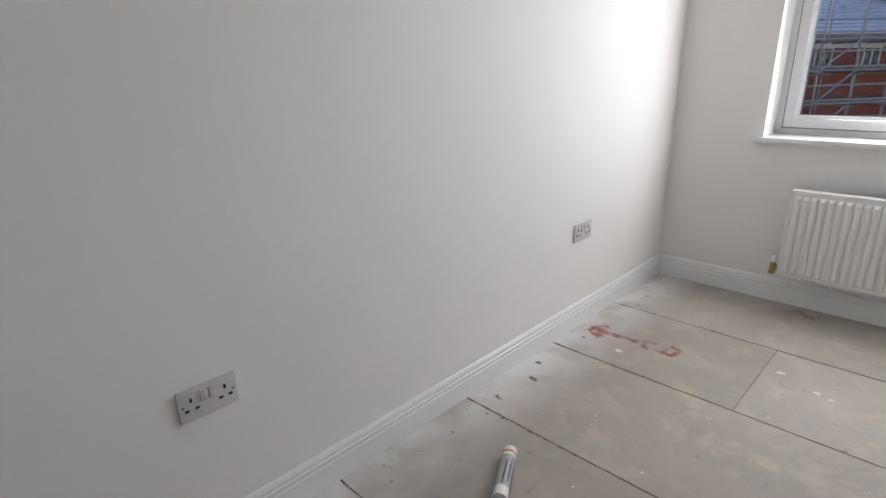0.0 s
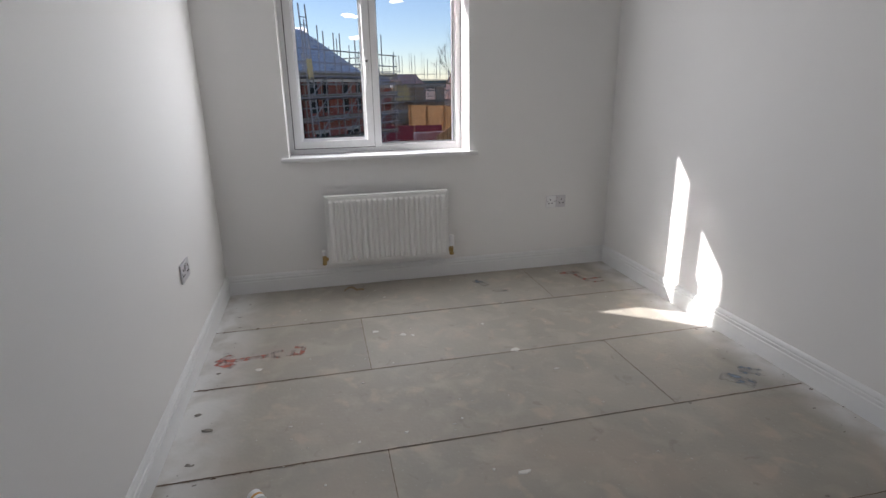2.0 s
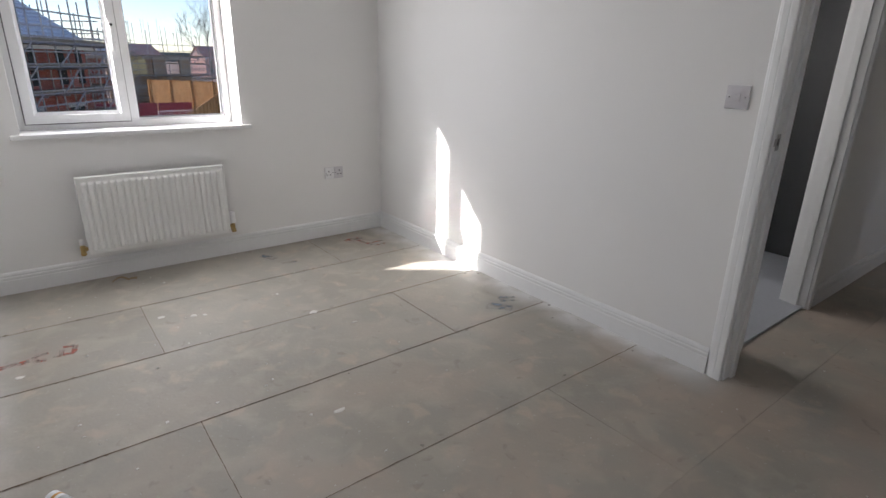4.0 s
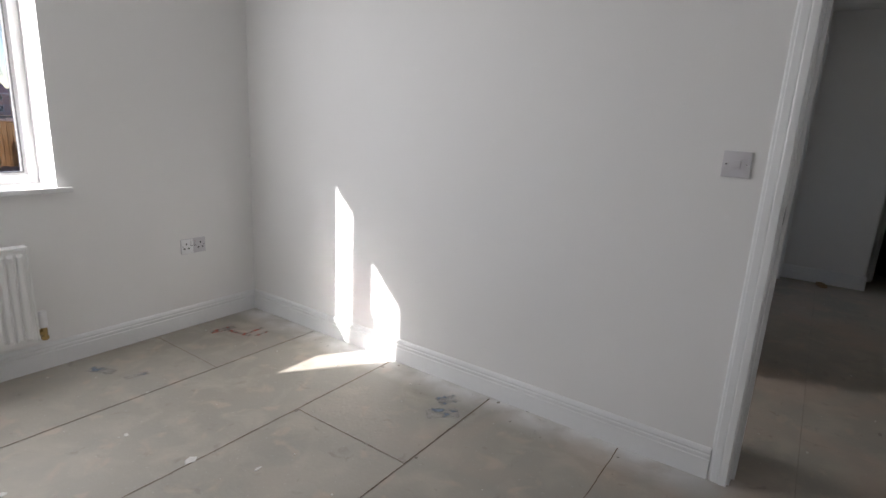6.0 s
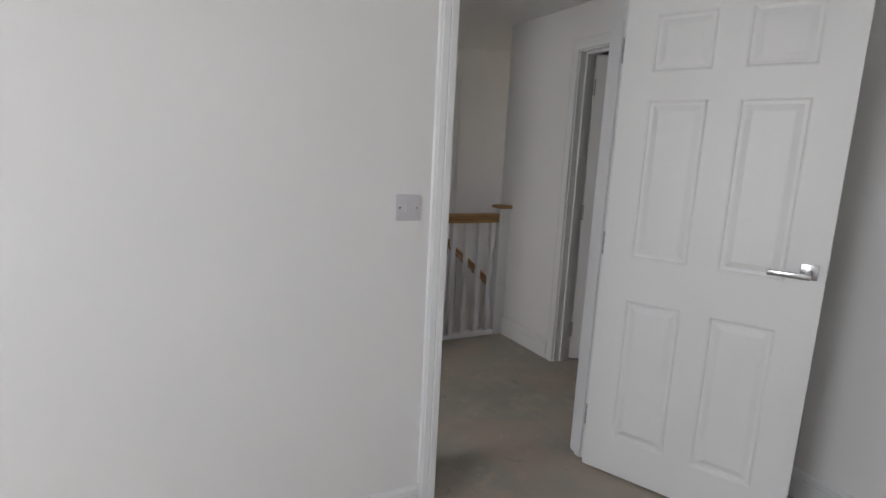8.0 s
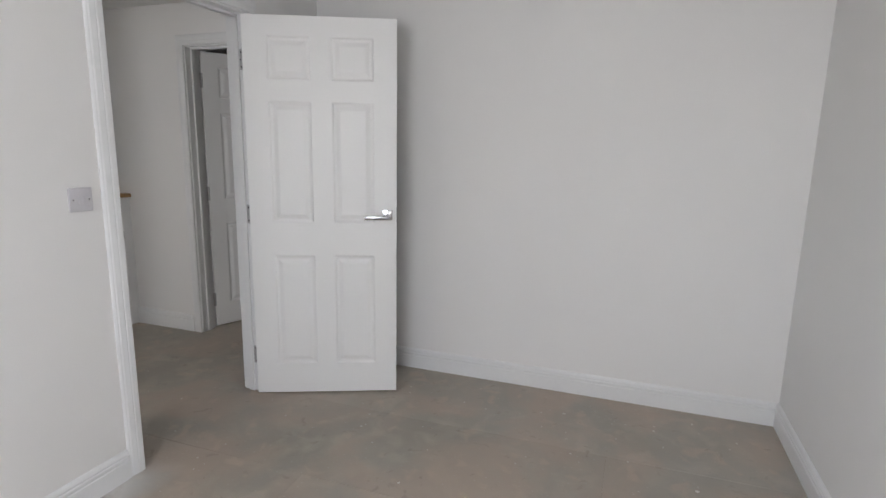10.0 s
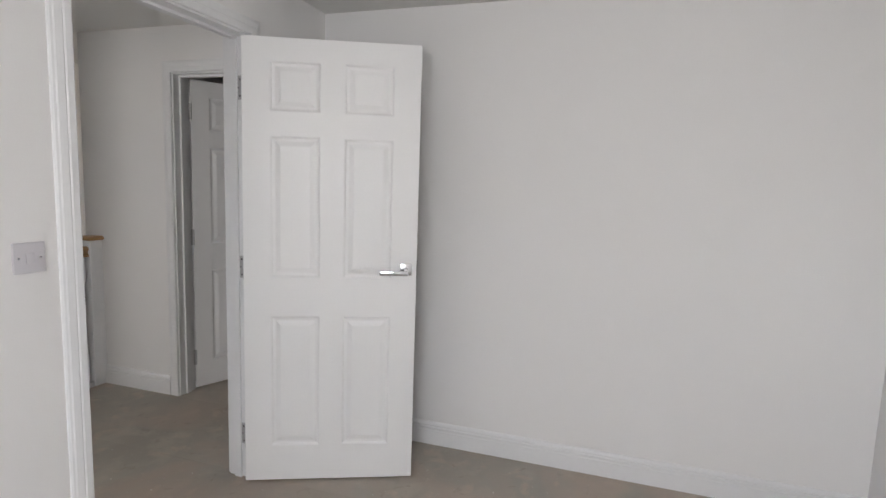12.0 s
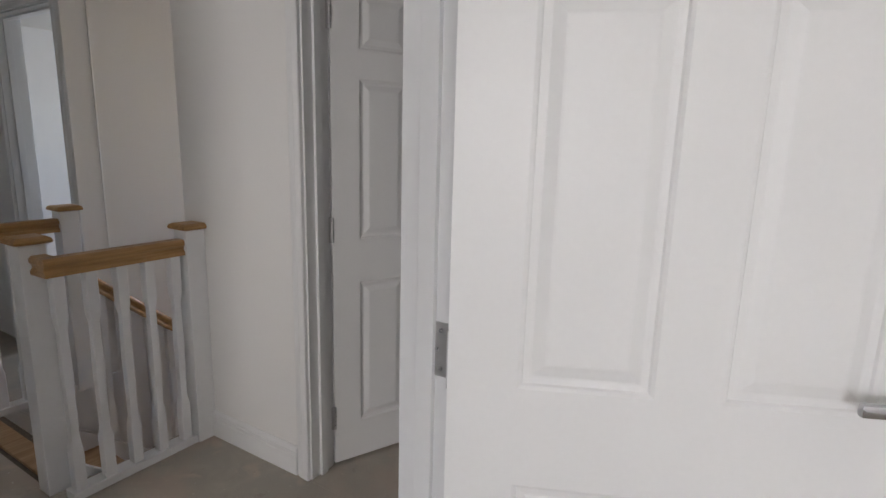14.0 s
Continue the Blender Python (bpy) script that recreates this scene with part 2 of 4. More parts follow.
def mesh_of(name, bm, material, smooth=False):
    bmesh.ops.recalc_face_normals(bm, faces=bm.faces)
    me = bpy.data.meshes.new(name)
    bm.to_mesh(me)
    bm.free()
    me.materials.append(material)
    if smooth:
        for p in me.polygons:
            p.use_smooth = True
        me.set_sharp_from_angle(angle=radians(35))
    return me


def part(name, bm, material, parent, label="", smooth=False):
    ob = new(name, mesh_of(name, bm, material, smooth))
    ob.parent = parent
    if label:
        tagged(ob, label)
    return ob


def thing(name, label, category, m=Matrix(), group="", kind=""):
    ob = new(name)
    ob.empty_display_size = 0.1
    ob.matrix_world = m
    return tagged(ob, label, category, group, kind)


def solo(name, bm, material, label, category, m=Matrix(), group="", kind="", smooth=False):
    ob = new(name, mesh_of(name, bm, material, smooth))
    ob.matrix_world = m
    return tagged(ob, label, category, group, kind)


def structure(name, bm, material, label, category):
    return solo(name, bm, material, label, category, kind="structure")


# ---- the plan ----
W, N, S, H = 2.65, 3.0, -1.21, 2.275     # bedroom: x 0..W, y S..N, ceiling H
EX = 2.77                                # landing face of the bedroom's door wall
DY0, DY1, DH = -0.572, 0.212, 1.998       # clear opening between the door linings
LN = 0.30                                 # landing's long wall
LE = 6.76                                 # landing's end wall
ST0, ST1 = 4.43, 5.36                     # stairwell side walls
T = 0.03                                  # door lining thickness

WX0, WX1, WZ0, WZ1 = 0.459, 1.612, 0.856, 2.02
structure("wall_west", boxes((-0.12, 0, S - 0.15, N + 0.36, -0.25, H)), WALL, "plain off-white emulsioned bedroom wall with a double socket", "wall")
structure("wall_north", boxes((0, WX0, N, N + 0.36, -0.25, H), (WX1, W + 0.12, N, N + 0.36, -0.25, H), (WX0, WX1, N, N + 0.36, -0.25, WZ0 - 0.02),
                              (WX0, WX1, N, N + 0.36, WZ1, H)), WALL, "off-white painted outer wall around the bedroom window", "wall")
structure("wall_east", boxes((W, EX, DY1 + T, N, -0.25, H), (W, EX, S, DY0 - T, -0.25, H), (W, EX, DY0 - T, DY1 + T, DH + T, H)), WALL,
          "off-white painted wall between bedroom and landing with a doorway", "wall")
D2A, D2B = 2.91, 3.678
structure("wall_south", boxes((0, D2A - T, S - 0.12, S, -0.25, H), (D2B + T, ST0, S - 0.12, S, -0.25, H), (D2A - T, D2B + T, S - 0.12, S, DH + T, H)), WALL,
          "off-white painted wall behind the bedroom door, running on along the landing", "wall")
BA, BB = 2.985, 3.752
structure("wall_landing_north", boxes((EX, BA - T, LN, LN + 0.12, -0.25, H), (BB + T, 5.46, LN, LN + 0.12, -0.25, H), (BA - T, BB + T, LN, LN + 0.12, DH + T, H)), WALL,
          "off-white painted landing wall with a bathroom doorway", "wall")
structure("ceiling", boxes((-0.12, 8.2, -4.42, N + 0.36, H, H + 0.2)), CEIL, "flat white painted plasterboard ceiling", "ceiling")
SDA, SDB = 5.43, 6.14          # doorway of the side room, beyond the stairs
CDA, CDB = -1.17, -0.404      # cupboard doorway in the landing's end wall
NDA, NDB = 5.49, 6.2          # closed door in the landing's long wall
structure("wall_landing_long", boxes((NDB + T, 6.45, LN, LN + 0.12, -0.25, H), (NDA - T, NDB + T, LN, LN + 0.12, DH + T, H)), WALL,
          "off-white painted landing wall beside a closed door", "wall")
structure("wall_landing_end", boxes((6.33, 6.45, -0.32, LN, -0.25, H), (6.45, LE + 0.12, -0.32, -0.2, -0.25, H), (LE, LE + 0.12, CDB + T, -0.32, -0.25, H),
                                    (LE, LE + 0.12, S, CDA - T, -0.25, H), (LE, LE + 0.12, CDA - T, CDB + T, DH + T, H)), WALL,
          "off-white painted wall at the landing's end around a cupboard door", "wall")
structure("wall_side_room", boxes((ST1, SDA - T, S - 0.12, S, -0.25, H), (SDB + T, LE + 0.12, S - 0.12, S, -0.25, H), (SDA - T, SDB + T, S - 0.12, S, DH + T, H)), WALL,
          "off-white painted wall beyond the stairs with an open doorway", "wall")
structure("wall_stairs_east", boxes((ST1, ST1 + 0.1, -4.3, S - 0.12, -2.7, H), (ST1, ST1 + 0.1, S - 0.12, -0.72, -2.7, -0.25)), WALL, "warm off-white stairwell wall", "wall")
structure("wall_stairs_west", boxes((ST0 - 0.12, ST0, -4.3, S - 0.12, -2.7, H), (ST0 - 0.12, ST0, S - 0.12, -0.72, -2.7, -0.25)), WALL, "off-white stairwell wall beside the landing", "wall")
# end wall out of view; its opening holds the stair fill lamp
structure("wall_stairs_south", boxes((ST0 - 0.12, ST1 + 0.1, -4.42, -4.3, -2.7, 1.0), (ST0 - 0.12, 4.6, -4.42, -4.3, 1.0, H), (5.2, ST1 + 0.1, -4.42, -4.3, 1.0, H), (4.6, 5.2, -4.42, -4.3, 2.0, H)), WALL,
          "off-white stairwell end wall with an opening added for fill light", "wall")
structure("floor_downstairs", boxes((ST0 - 0.12, ST1 + 0.1, -4.3, -0.6, -2.75, -2.7)), VINYL, "grey floor at the foot of the stairs", "floor")
structure("wall_downstairs", boxes((ST0, ST1, -0.66, -0.6, -2.7, -0.25)), WALL, "off-white wall below the landing edge", "wall")
# rooms seen through the doorways
# opening in the far tiled wall is added for the bathroom fill lamp
structure("wall_bathroom", boxes((EX, 2.92, 1.95, 2.05, -0.25, H), (3.48, 4.6, 1.95, 2.05, -0.25, H), (2.92, 3.48, 1.95, 2.05, -0.25, 1.05), (2.92, 3.48, 1.95, 2.05, 1.95, H), (4.6, 4.7, LN + 0.12, 2.05, -0.25, H)), TILE, "dark grey tiled bathroom wall", "wall")
structure("wall_back_room", boxes((2.4, ST0 - 0.12, -3.6, -3.48, -0.25, H), (2.3, 2.4, -3.6, S - 0.12, -0.25, H)), WALL, "off-white painted wall of the room behind the landing", "wall")
# unseen wall; its opening is added for the side room's fill lamp
structure("wall_bedroom_far", boxes((6.4, 8.1, -4.42, -4.3, -0.25, H), (ST1 + 0.1, 6.4, -4.42, -4.3, -0.25, 1.0), (ST1 + 0.1, 5.75, -4.42, -4.3, 1.0, H), (5.75, 6.4, -4.42, -4.3, 2.0, H), (8.1, 8.2, -4.42, S, -0.25, H)), WALL,
          "off-white painted wall of the far bedroom", "wall")
structure("wall_cupboard", boxes((7.6, 7.7, S, -0.2, -0.25, H), (LE + 0.12, 7.6, -0.32, -0.2, -0.25, H), (LE + 0.12, 7.6, S - 0.1, S, -0.25, H)), WALL, "dim inside wall of the airing cupboard", "wall")
structure("wall_outer", boxes((W + 0.12, 8.2, 3.1, 3.36, -2.7, H), (8.1, 8.2, S, 3.1, -0.25, H)), WALL, "plain outer wall closing the upper floor", "wall")

# ---- floor of chipboard panels ----
floor = structure("floor", boxes((-0.1, ST0 - 0.01, S - 2.3, N + 0.1, -0.25, -0.006), (ST0 - 0.01, 8.1, -0.74, N + 0.1, -0.25, -0.006), (ST1 + 0.02, 8.1, -4.3, -0.74, -0.25, -0.006)), DIRT,
                  "grey film-faced chipboard floor panels with gappy dirty joints", "floor")


def panel_mesh(w, d):
    return mesh_of("floor_panel", boxes((0, w, 0, d, -0.02, 0), bevel=0.0007), CHIP)


ROW_Y = [S - 2.25, -3.0, -2.4, -1.8, -1.2, -0.6, 0.01, 0.611, 1.212, 1.812, 2.413, N]
for i, (a, b) in enumerate(zip(ROW_Y, ROW_Y[1:])):
    first = (0.8 if i % 2 else 1.998)
    if b == N:
        first = 1.998
    xs = [0.0] + [first + 2.4 * k for k in range(5) if first + 2.4 * k < 8.0] + [8.1]
    for x0, x1 in zip(xs, xs[1:]):
        spans = [(x0, x1)]
        if b <= -0.6 + 1e-6:              # leave the stair opening free
            spans = [(p, q) for p, q in ((x0, min(x1, ST0)), (max(x0, ST1), x1)) if q - p > 0.02]
        for p, q in spans:
            g, k = (0.0004, 0.0014) if a > 0.3 else (0.0003, 0.0005)   # joints near the door are choked with dust
            ob = new("floor_panel", panel_mesh(q - p - 2 * g, b - a - 2 * k))
            ob.location = (p + g, a + k, random.uniform(-0.0015, 0.0))
            ob.parent = floor
structure("floor_bathroom", boxes((EX, 4.6, LN + 0.01, 1.95, -0.004, 0.012)), VINYL, "pale grey-blue vinyl bathroom floor", "floor")

# ---- skirting ----
SK = [(0, 0), (0.015, 0), (0.015, 0.078), (0.0125, 0.081), (0.0125, 0.085), (0.0145, 0.089), (0.0145, 0.097), (0.011, 0.1), (0.011, 0.104), (0.0125, 0.108), (0.009, 0.118), (0.004, 0.124), (0, 0.124)]


def skirting(label, *runs):
    bm = bmesh.new()
    for p, along, side, length in runs:
        extrude(bm, SK, p, along, side, length)
    return structure("baseboard", bm, GLOSS, label, "skirting board")


X, Y, Xm, Ym = (1, 0, 0), (0, 1, 0), (-1, 0, 0), (0, -1, 0)
skirting("white glossy moulded skirting board along the west wall", ((0, S, 0), Y, X, N - S))
skirting("white glossy moulded skirting board under the window", ((0.015, N, 0), X, Ym, W - 0.03))
skirting("white glossy moulded skirting board along the doorway wall", ((W, DY1 + 0.075, 0), Y, Xm, N - DY1 - 0.075), ((W, S, 0), Y, Xm, DY0 - S - 0.075))
skirting("white glossy moulded skirting board behind the door", ((0.015, S, 0), X, Y, W - 0.03))
skirting("white glossy moulded skirting board along the landing", ((D2B + 0.075, S, 0), X, Y, ST0 - 0.14 - D2B))
skirting("white glossy skirting board along the landing's long wall", ((BB + 0.075, LN, 0), X, Ym, NDA - BB - 0.15), ((EX, LN, 0), X, Ym, BA - EX - 0.075))
skirting("white glossy skirting board at the landing's end", ((6.33, -0.335, 0), Y, Xm, LN + 0.335), ((6.33, -0.32, 0), X, Ym, LE - 6.33))
skirting("white glossy skirting board on the landing side of the doorway wall", ((EX, S, 0), Y, X, DY0 - S - 0.075), ((EX, DY1 + 0.075, 0), Y, X, LN - DY1 - 0.075))

# ---- doorways: lining, stop, architraves ----
ARCH = [(0, 0), (0, 0.014), (0.004, 0.017), (0.024, 0.017), (0.028, 0.0145), (0.032, 0.0155), (0.052, 0.013), (0.056, 0.0105), (0.062, 0.009), (0.067, 0.005), (0.067, 0)]


def door_frame(name, label, m, width, depth, stop_at, sides=(True, True)):
    """A doorway in local space: opening x 0..width, wall y 0..depth, with the faces at y=0 and y=depth."""
    ob = thing(name, label, "door frame", m, kind="structure")
    part("lining", boxes((-T, 0, 0, depth, 0, DH + T), (width, width + T, 0, depth, 0, DH + T), (0, width, 0, depth, DH, DH + T), bevel=0.0015), GLOSS, ob)
    s0, s1 = stop_at
    part("door_stop", boxes((0, 0.012, s0, s1, 0, DH - 0.012), (width - 0.012, width, s0, s1, 0, DH - 0.012), (0, width, s0, s1, DH - 0.012, DH), bevel=0.0015), GLOSS, ob)
    for on, y, out in ((sides[0], 0, Vector((0, -1, 0))), (sides[1], depth, Vector((0, 1, 0)))):
        if not on:
            continue
        bm = bmesh.new()
        r = 0.008
        # mitred frame: inner line to outer line
        n = len(ARCH)
        rings = []
        for corner, dx, dz in (((-r, 0), -1, 0), ((-r, DH + r), -1, 1), ((width + r, DH + r), 1, 1), ((width + r, 0), 1, 0)):
            rings.append([bm.verts.new(Vector((corner[0] + dx * u, y, corner[1] + dz * u)) + out * v) for u, v in ARCH])
        for a, b in zip(rings, rings[1:]):
            for k in range(n):
                bm.faces.new((a[k], a[(k + 1) % n], b[(k + 1) % n], b[k]))
        bm.faces.new(rings[0])
        bm.faces.new(rings[-1][::-1])
        part("architrave", bm, GLOSS, ob)
    return ob


# local x runs along the wall, local y through it
mE = Matrix.Translation((W, DY1, 0)) @ pose(0, 0, 0, 0, 0, -90)       # x -> -y, y -> +x
frame_bed = door_frame("door_1", "white gloss bedroom door frame with moulded architrave", mE, DY1 - DY0, EX - W, (0.05, 0.085))
frame_back = door_frame("door_2", "white gloss door frame on the landing wall", pose(D2B, S, 0, 0, 0, 180), D2B - D2A, 0.12, (0.045, 0.08))
frame_bath = door_frame("door_3", "white gloss bathroom door frame on the landing", pose(BA, LN, 0), BB - BA, 0.12, (0.04, 0.075))
frame_side = door_frame("door_4", "white gloss door frame beyond the stairs", pose(SDB, S, 0, 0, 0, 180), SDB - SDA, 0.12, (0.04, 0.075))
frame_cup = door_frame("door_5", "white gloss cupboard door frame at the landing's end", Matrix.Translation((LE, CDB, 0)) @ pose(0, 0, 0, 0, 0, -90), CDB - CDA, 0.12, (0.05, 0.085))
frame_north = door_frame("door_6", "white gloss frame of a shut door", pose(NDA, LN, 0), NDB - NDA, 0.12, (0.03, 0.06), (True, False))

# ---- door leaves ----
DWID, DHGT, DTH = 0.762, 1.981, 0.035
COLS = [(0.115, 0.33), (0.432, 0.647)]
ROWS_Z = [(0.166, 0.777), (0.952, 1.572), (1.675, 1.885)]


def leaf_mesh():
    """Six-panel moulded leaf: x 0..width from the hinge, y 0..thickness, z up."""
    bm = bmesh.new()
    xs = [0] + [v for c in COLS for v in c] + [DWID]
    zs = [0] + [v for c in ROWS_Z for v in c] + [DHGT]
    for y, out in ((0.0, -1), (DTH, 1)):
        for i in range(5):
            for j in range(7):
                x0, x1, z0, z1 = xs[i], xs[i + 1], zs[j], zs[j + 1]
                if i in (1, 3) and j in (1, 3, 5):
                    loops = [(0, 0), (0.006, -0.003), (0.009, -0.007), (0.018, -0.0085), (0.022, -0.0085), (0.042, -0.002), (0.046, -0.0015)]
                    prev = None
                    for off, dep in loops:
                        yy = y + out * dep
                        ring = [bm.verts.new(v) for v in ((x0 + off, yy, z0 + off), (x1 - off, yy, z0 + off), (x1 - off, yy, z1 - off), (x0 + off, yy, z1 - off))]
                        if prev:
                            for k in range(4):
                                bm.faces.new((prev[k], prev[(k + 1) % 4], ring[(k + 1) % 4], ring[k]))
                        prev = ring
                    bm.faces.new(prev)
                else:
                    bm.faces.new([bm.verts.new(v) for v in ((x0, y, z0), (x1, y, z0), (x1, y, z1), (x0, y, z1))])
    for a, b in (((0, 0), (0, DHGT)), ((DWID, 0), (DWID, DHGT)), ((0, 0), (DWID, 0)), ((0, DHGT), (DWID, DHGT))):
        bm.faces.new([bm.verts.new(v) for v in ((a[0], 0, a[1]), (b[0], 0, b[1]), (b[0], DTH, b[1]), (a[0], DTH, a[1]))])
    bmesh.ops.remove_doubles(bm, verts=bm.verts, dist=0.0002)
    return bm


def lever(parent, y, out):
    h = part("handle", boxes((DWID - 0.074, DWID - 0.022, min(y, y + out * 0.009), max(y, y + out * 0.009), 0.972, 1.024), bevel=0.002), CHROME, parent, "square chrome rose with a flat lever", True)
    bm = bmesh.new()
    tube(bm, (DWID - 0.048, y + out * 0.006, 0.998), (DWID - 0.048, y + out * 0.05, 0.998), 0.009, 16)
    part("spindle_neck", bm, CHROME, h, smooth=True)
    a, b = sorted((y + out * 0.04, y + out * 0.054))
    part("lever", boxes((DWID - 0.166, DWID - 0.038, a, b, 0.976, 0.996), bevel=0.005), CHROME, h, smooth=True)
    return h


def hinge(parent, z, x=0.0, y=0.0):
    bm = bmesh.new()
    for k in range(5):
        tube(bm, (x, y, z - 0.05 + 0.02 * k + 0.001), (x, y, z - 0.05 + 0.02 * k + 0.019), 0.006, 12)
    h = part("hinge", bm, STEEL, parent, "zinc butt hinge", True)
    part("hinge_flap", boxes((x + 0.001, x + 0.003, y, y + 0.032, z - 0.05, z + 0.05)), STEEL, h)
    part("hinge_flap", boxes((x - 0.034, x - 0.004, y + 0.002, y + 0.004, z - 0.05, z + 0.05)), STEEL, h)
    for dz in (-0.035, 0.0, 0.035):
        part("screw", tube(bmesh.new(), (x - 0.019, y + 0.004, z + dz), (x - 0.019, y + 0.0055, z + dz), 0.004, 10), CHROME, h)
    return h


def door_leaf(name, label, m, hinges=True, handles=(0, 1)):
    d = thing(name, label, "door", m)
    part("leaf", leaf_mesh(), DOORW, d)
    if 0 in handles:
        lever(d, 0.0, -1)
    if 1 in handles:
        lever(d, DTH, 1)
    part("latch_plate", boxes((DWID, DWID + 0.0015, 0.006, 0.029, 0.96, 1.04)), CHROME, d, "chrome latch plate")
    if hinges:
        for z in (0.205, 0.998, 1.785):
            hinge(d, z)
    return d


# bedroom leaf, swung wide into the room
ang = math.degrees(math.atan2(-0.311, -0.696))
e = Vector((math.cos(radians(ang)), math.sin(radians(ang)), 0))
nrm = Vector((-e.y, e.x, 0))          # local +y of the leaf: points to the wall behind
corner = Vector((2.652, -0.533, 0.01))
leaf_m = Matrix.Translation(corner) @ pose(0, 0, 0, 0, 0, ang)
bed_door = door_leaf("bedroom_door", "white six-panel moulded door standing wide open with a chrome lever", leaf_m, hinges=False)
for z in (0.215, 1.0, 1.783):
    # pin at the wall's face, one flap on the lining, one on the leaf's edge
    px, py, inv = W + 0.004, DY0 + 0.005, leaf_m.inverted()
    bm = bmesh.new()
    for k in range(5):
        tube(bm, (px, py, z - 0.05 + 0.02 * k + 0.001), (px, py, z - 0.05 + 0.02 * k + 0.019), 0.006, 12)
    bm.transform(inv)
    hg = part("hinge", bm, STEEL, bed_door, "zinc butt hinge", True)
    bm = boxes((px + 0.02, px + 0.052, DY0 + 0.0008, DY0 + 0.0028, z - 0.05, z + 0.05), bevel=0.0008)
    bm.transform(inv)
    part("hinge_flap", bm, STEEL, hg)
    part("hinge_flap", boxes((-0.0026, -0.0006, 0.004, 0.032, z - 0.06, z + 0.04)), STEEL, hg)
    for dz, dx in ((-0.035, 0.034), (0.0, 0.042), (0.035, 0.034)):
        bm = tube(bmesh.new(), (px + dx, DY0 + 0.0026, z + dz), (px + dx, DY0 + 0.0042, z + dz), 0.0042, 10)
        bm.transform(inv)
        part("screw", bm, CHROME, hg)
ang2 = math.degrees(math.atan2(-0.91, -0.41))
door_leaf("landing_door", "white six-panel door ajar into a dim room", Matrix.Translation((D2B - 0.008, S - 0.127, 0.012)) @ pose(0, 0, 0, 0, 0, ang2))
ang5 = math.degrees(math.atan2(0.7, -0.36))
door_leaf("cupboard_door", "white panelled cupboard door standing ajar at the landing's end", Matrix.Translation((LE - 0.045, CDA + 0.004, 0.02)) @ pose(0, 0, 0, 0, 0, ang5))
door_leaf("shut_door", "white panelled door shut on the landing", pose(NDA + 0.003, LN + 0.062, 0.008), hinges=False, handles=(0,))
ang3 = 100
door_leaf("bathroom_door", "white panelled bathroom door swung open inside", Matrix.Translation((BA + 0.003, LN + 0.12, 0.012)) @ pose(0, 0, 0, 0, 0, ang3), hinges=False, handles=(1,))

# ---- window ----
FY0, FY1 = 3.2, 3.27
win = thing("window_1", "white upvc two-light casement window with a locking handle", "window", kind="structure")


def ring_frame(x0, x1, z0, z1, w, y0, y1, bev=0.004):
    bm = bmesh.new()
    prof = [(0, 0), (0, 1), (0.72, 1), (0.8, 0.85), (1.0, 0.75), (1.0, 0.25), (0.8, 0.15), (0.72, 0.0)]
    rings = []
    for cx, cz, dx, dz in ((x0, z0, 1, 1), (x1, z0, -1, 1), (x1, z1, -1, -1), (x0, z1, 1, -1)):
        rings.append([bm.verts.new((cx + dx * w * u, y0 + (y1 - y0) * v, cz + dz * w * u)) for u, v in prof])
    n = len(prof)
    for i in range(4):
        a, b = rings[i], rings[(i + 1) % 4]
        for k in range(n):
            bm.faces.new((a[k], a[(k + 1) % n], b[(k + 1) % n], b[k]))
    return bm


part("window_frame", ring_frame(WX0, WX1, WZ0, WZ1, 0.055, FY0, FY1), UPVC, win)
part("mullion", boxes((1.0, 1.06, FY0, FY1, WZ0 + 0.04, WZ1 - 0.04), bevel=0.004), UPVC, win)
sash = part("sash", ring_frame(0.495, 1.012, WZ0 + 0.036, WZ1 - 0.036, 0.062, FY0 - 0.012, FY1 + 0.006), UPVC, win)
# panes cast no shadow, so daylight enters undimmed by their tint
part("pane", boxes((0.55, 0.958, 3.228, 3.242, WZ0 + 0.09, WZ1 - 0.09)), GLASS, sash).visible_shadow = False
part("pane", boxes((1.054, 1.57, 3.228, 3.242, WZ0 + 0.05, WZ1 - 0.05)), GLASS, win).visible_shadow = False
# unseen bar, added to cut off the top of the indoor sun patch
part("sun_blocking_bar", boxes((0.52, 0.985, FY0 - 0.004, FY1, WZ1 - 0.18, WZ1 - 0.09), bevel=0.003), UPVC, sash, "white bar added to trim the sun patch indoors")
GASKET_SHADE = mat("grey_gasket_and_gap_shade", (0.12, 0.12, 0.125), 0.6)
part("gasket", ring_frame(0.553, 0.954, WZ0 + 0.094, WZ1 - 0.176, 0.006, 3.218, 3.226), GASKET_SHADE, sash, "thin grey rubber glazing gasket")
part("gasket", ring_frame(1.058, 1.561, WZ0 + 0.051, WZ1 - 0.051, 0.006, 3.211, 3.226), GASKET_SHADE, win, "thin grey rubber glazing gasket")
# dark ring laid on the frame for the shade in the sash gap
part("sash_shade_line", ring_frame(0.489, 1.016, WZ0 + 0.03, WZ1 - 0.03, 0.006, FY0 - 0.0015, FY0 + 0.004), GASKET_SHADE, win, "thin dark ring painting the shade in the sash gap")
hd = part("window_handle", boxes((0.969, 0.995, 3.168, 3.19, 1.37, 1.46), bevel=0.006), UPVC, sash, "white casement handle with a key lock", True)
bm = bmesh.new()
tube(bm, (0.982, 3.172, 1.43), (0.982, 3.149, 1.43), 0.008, 14)
part("lock", bm, DARK, hd)
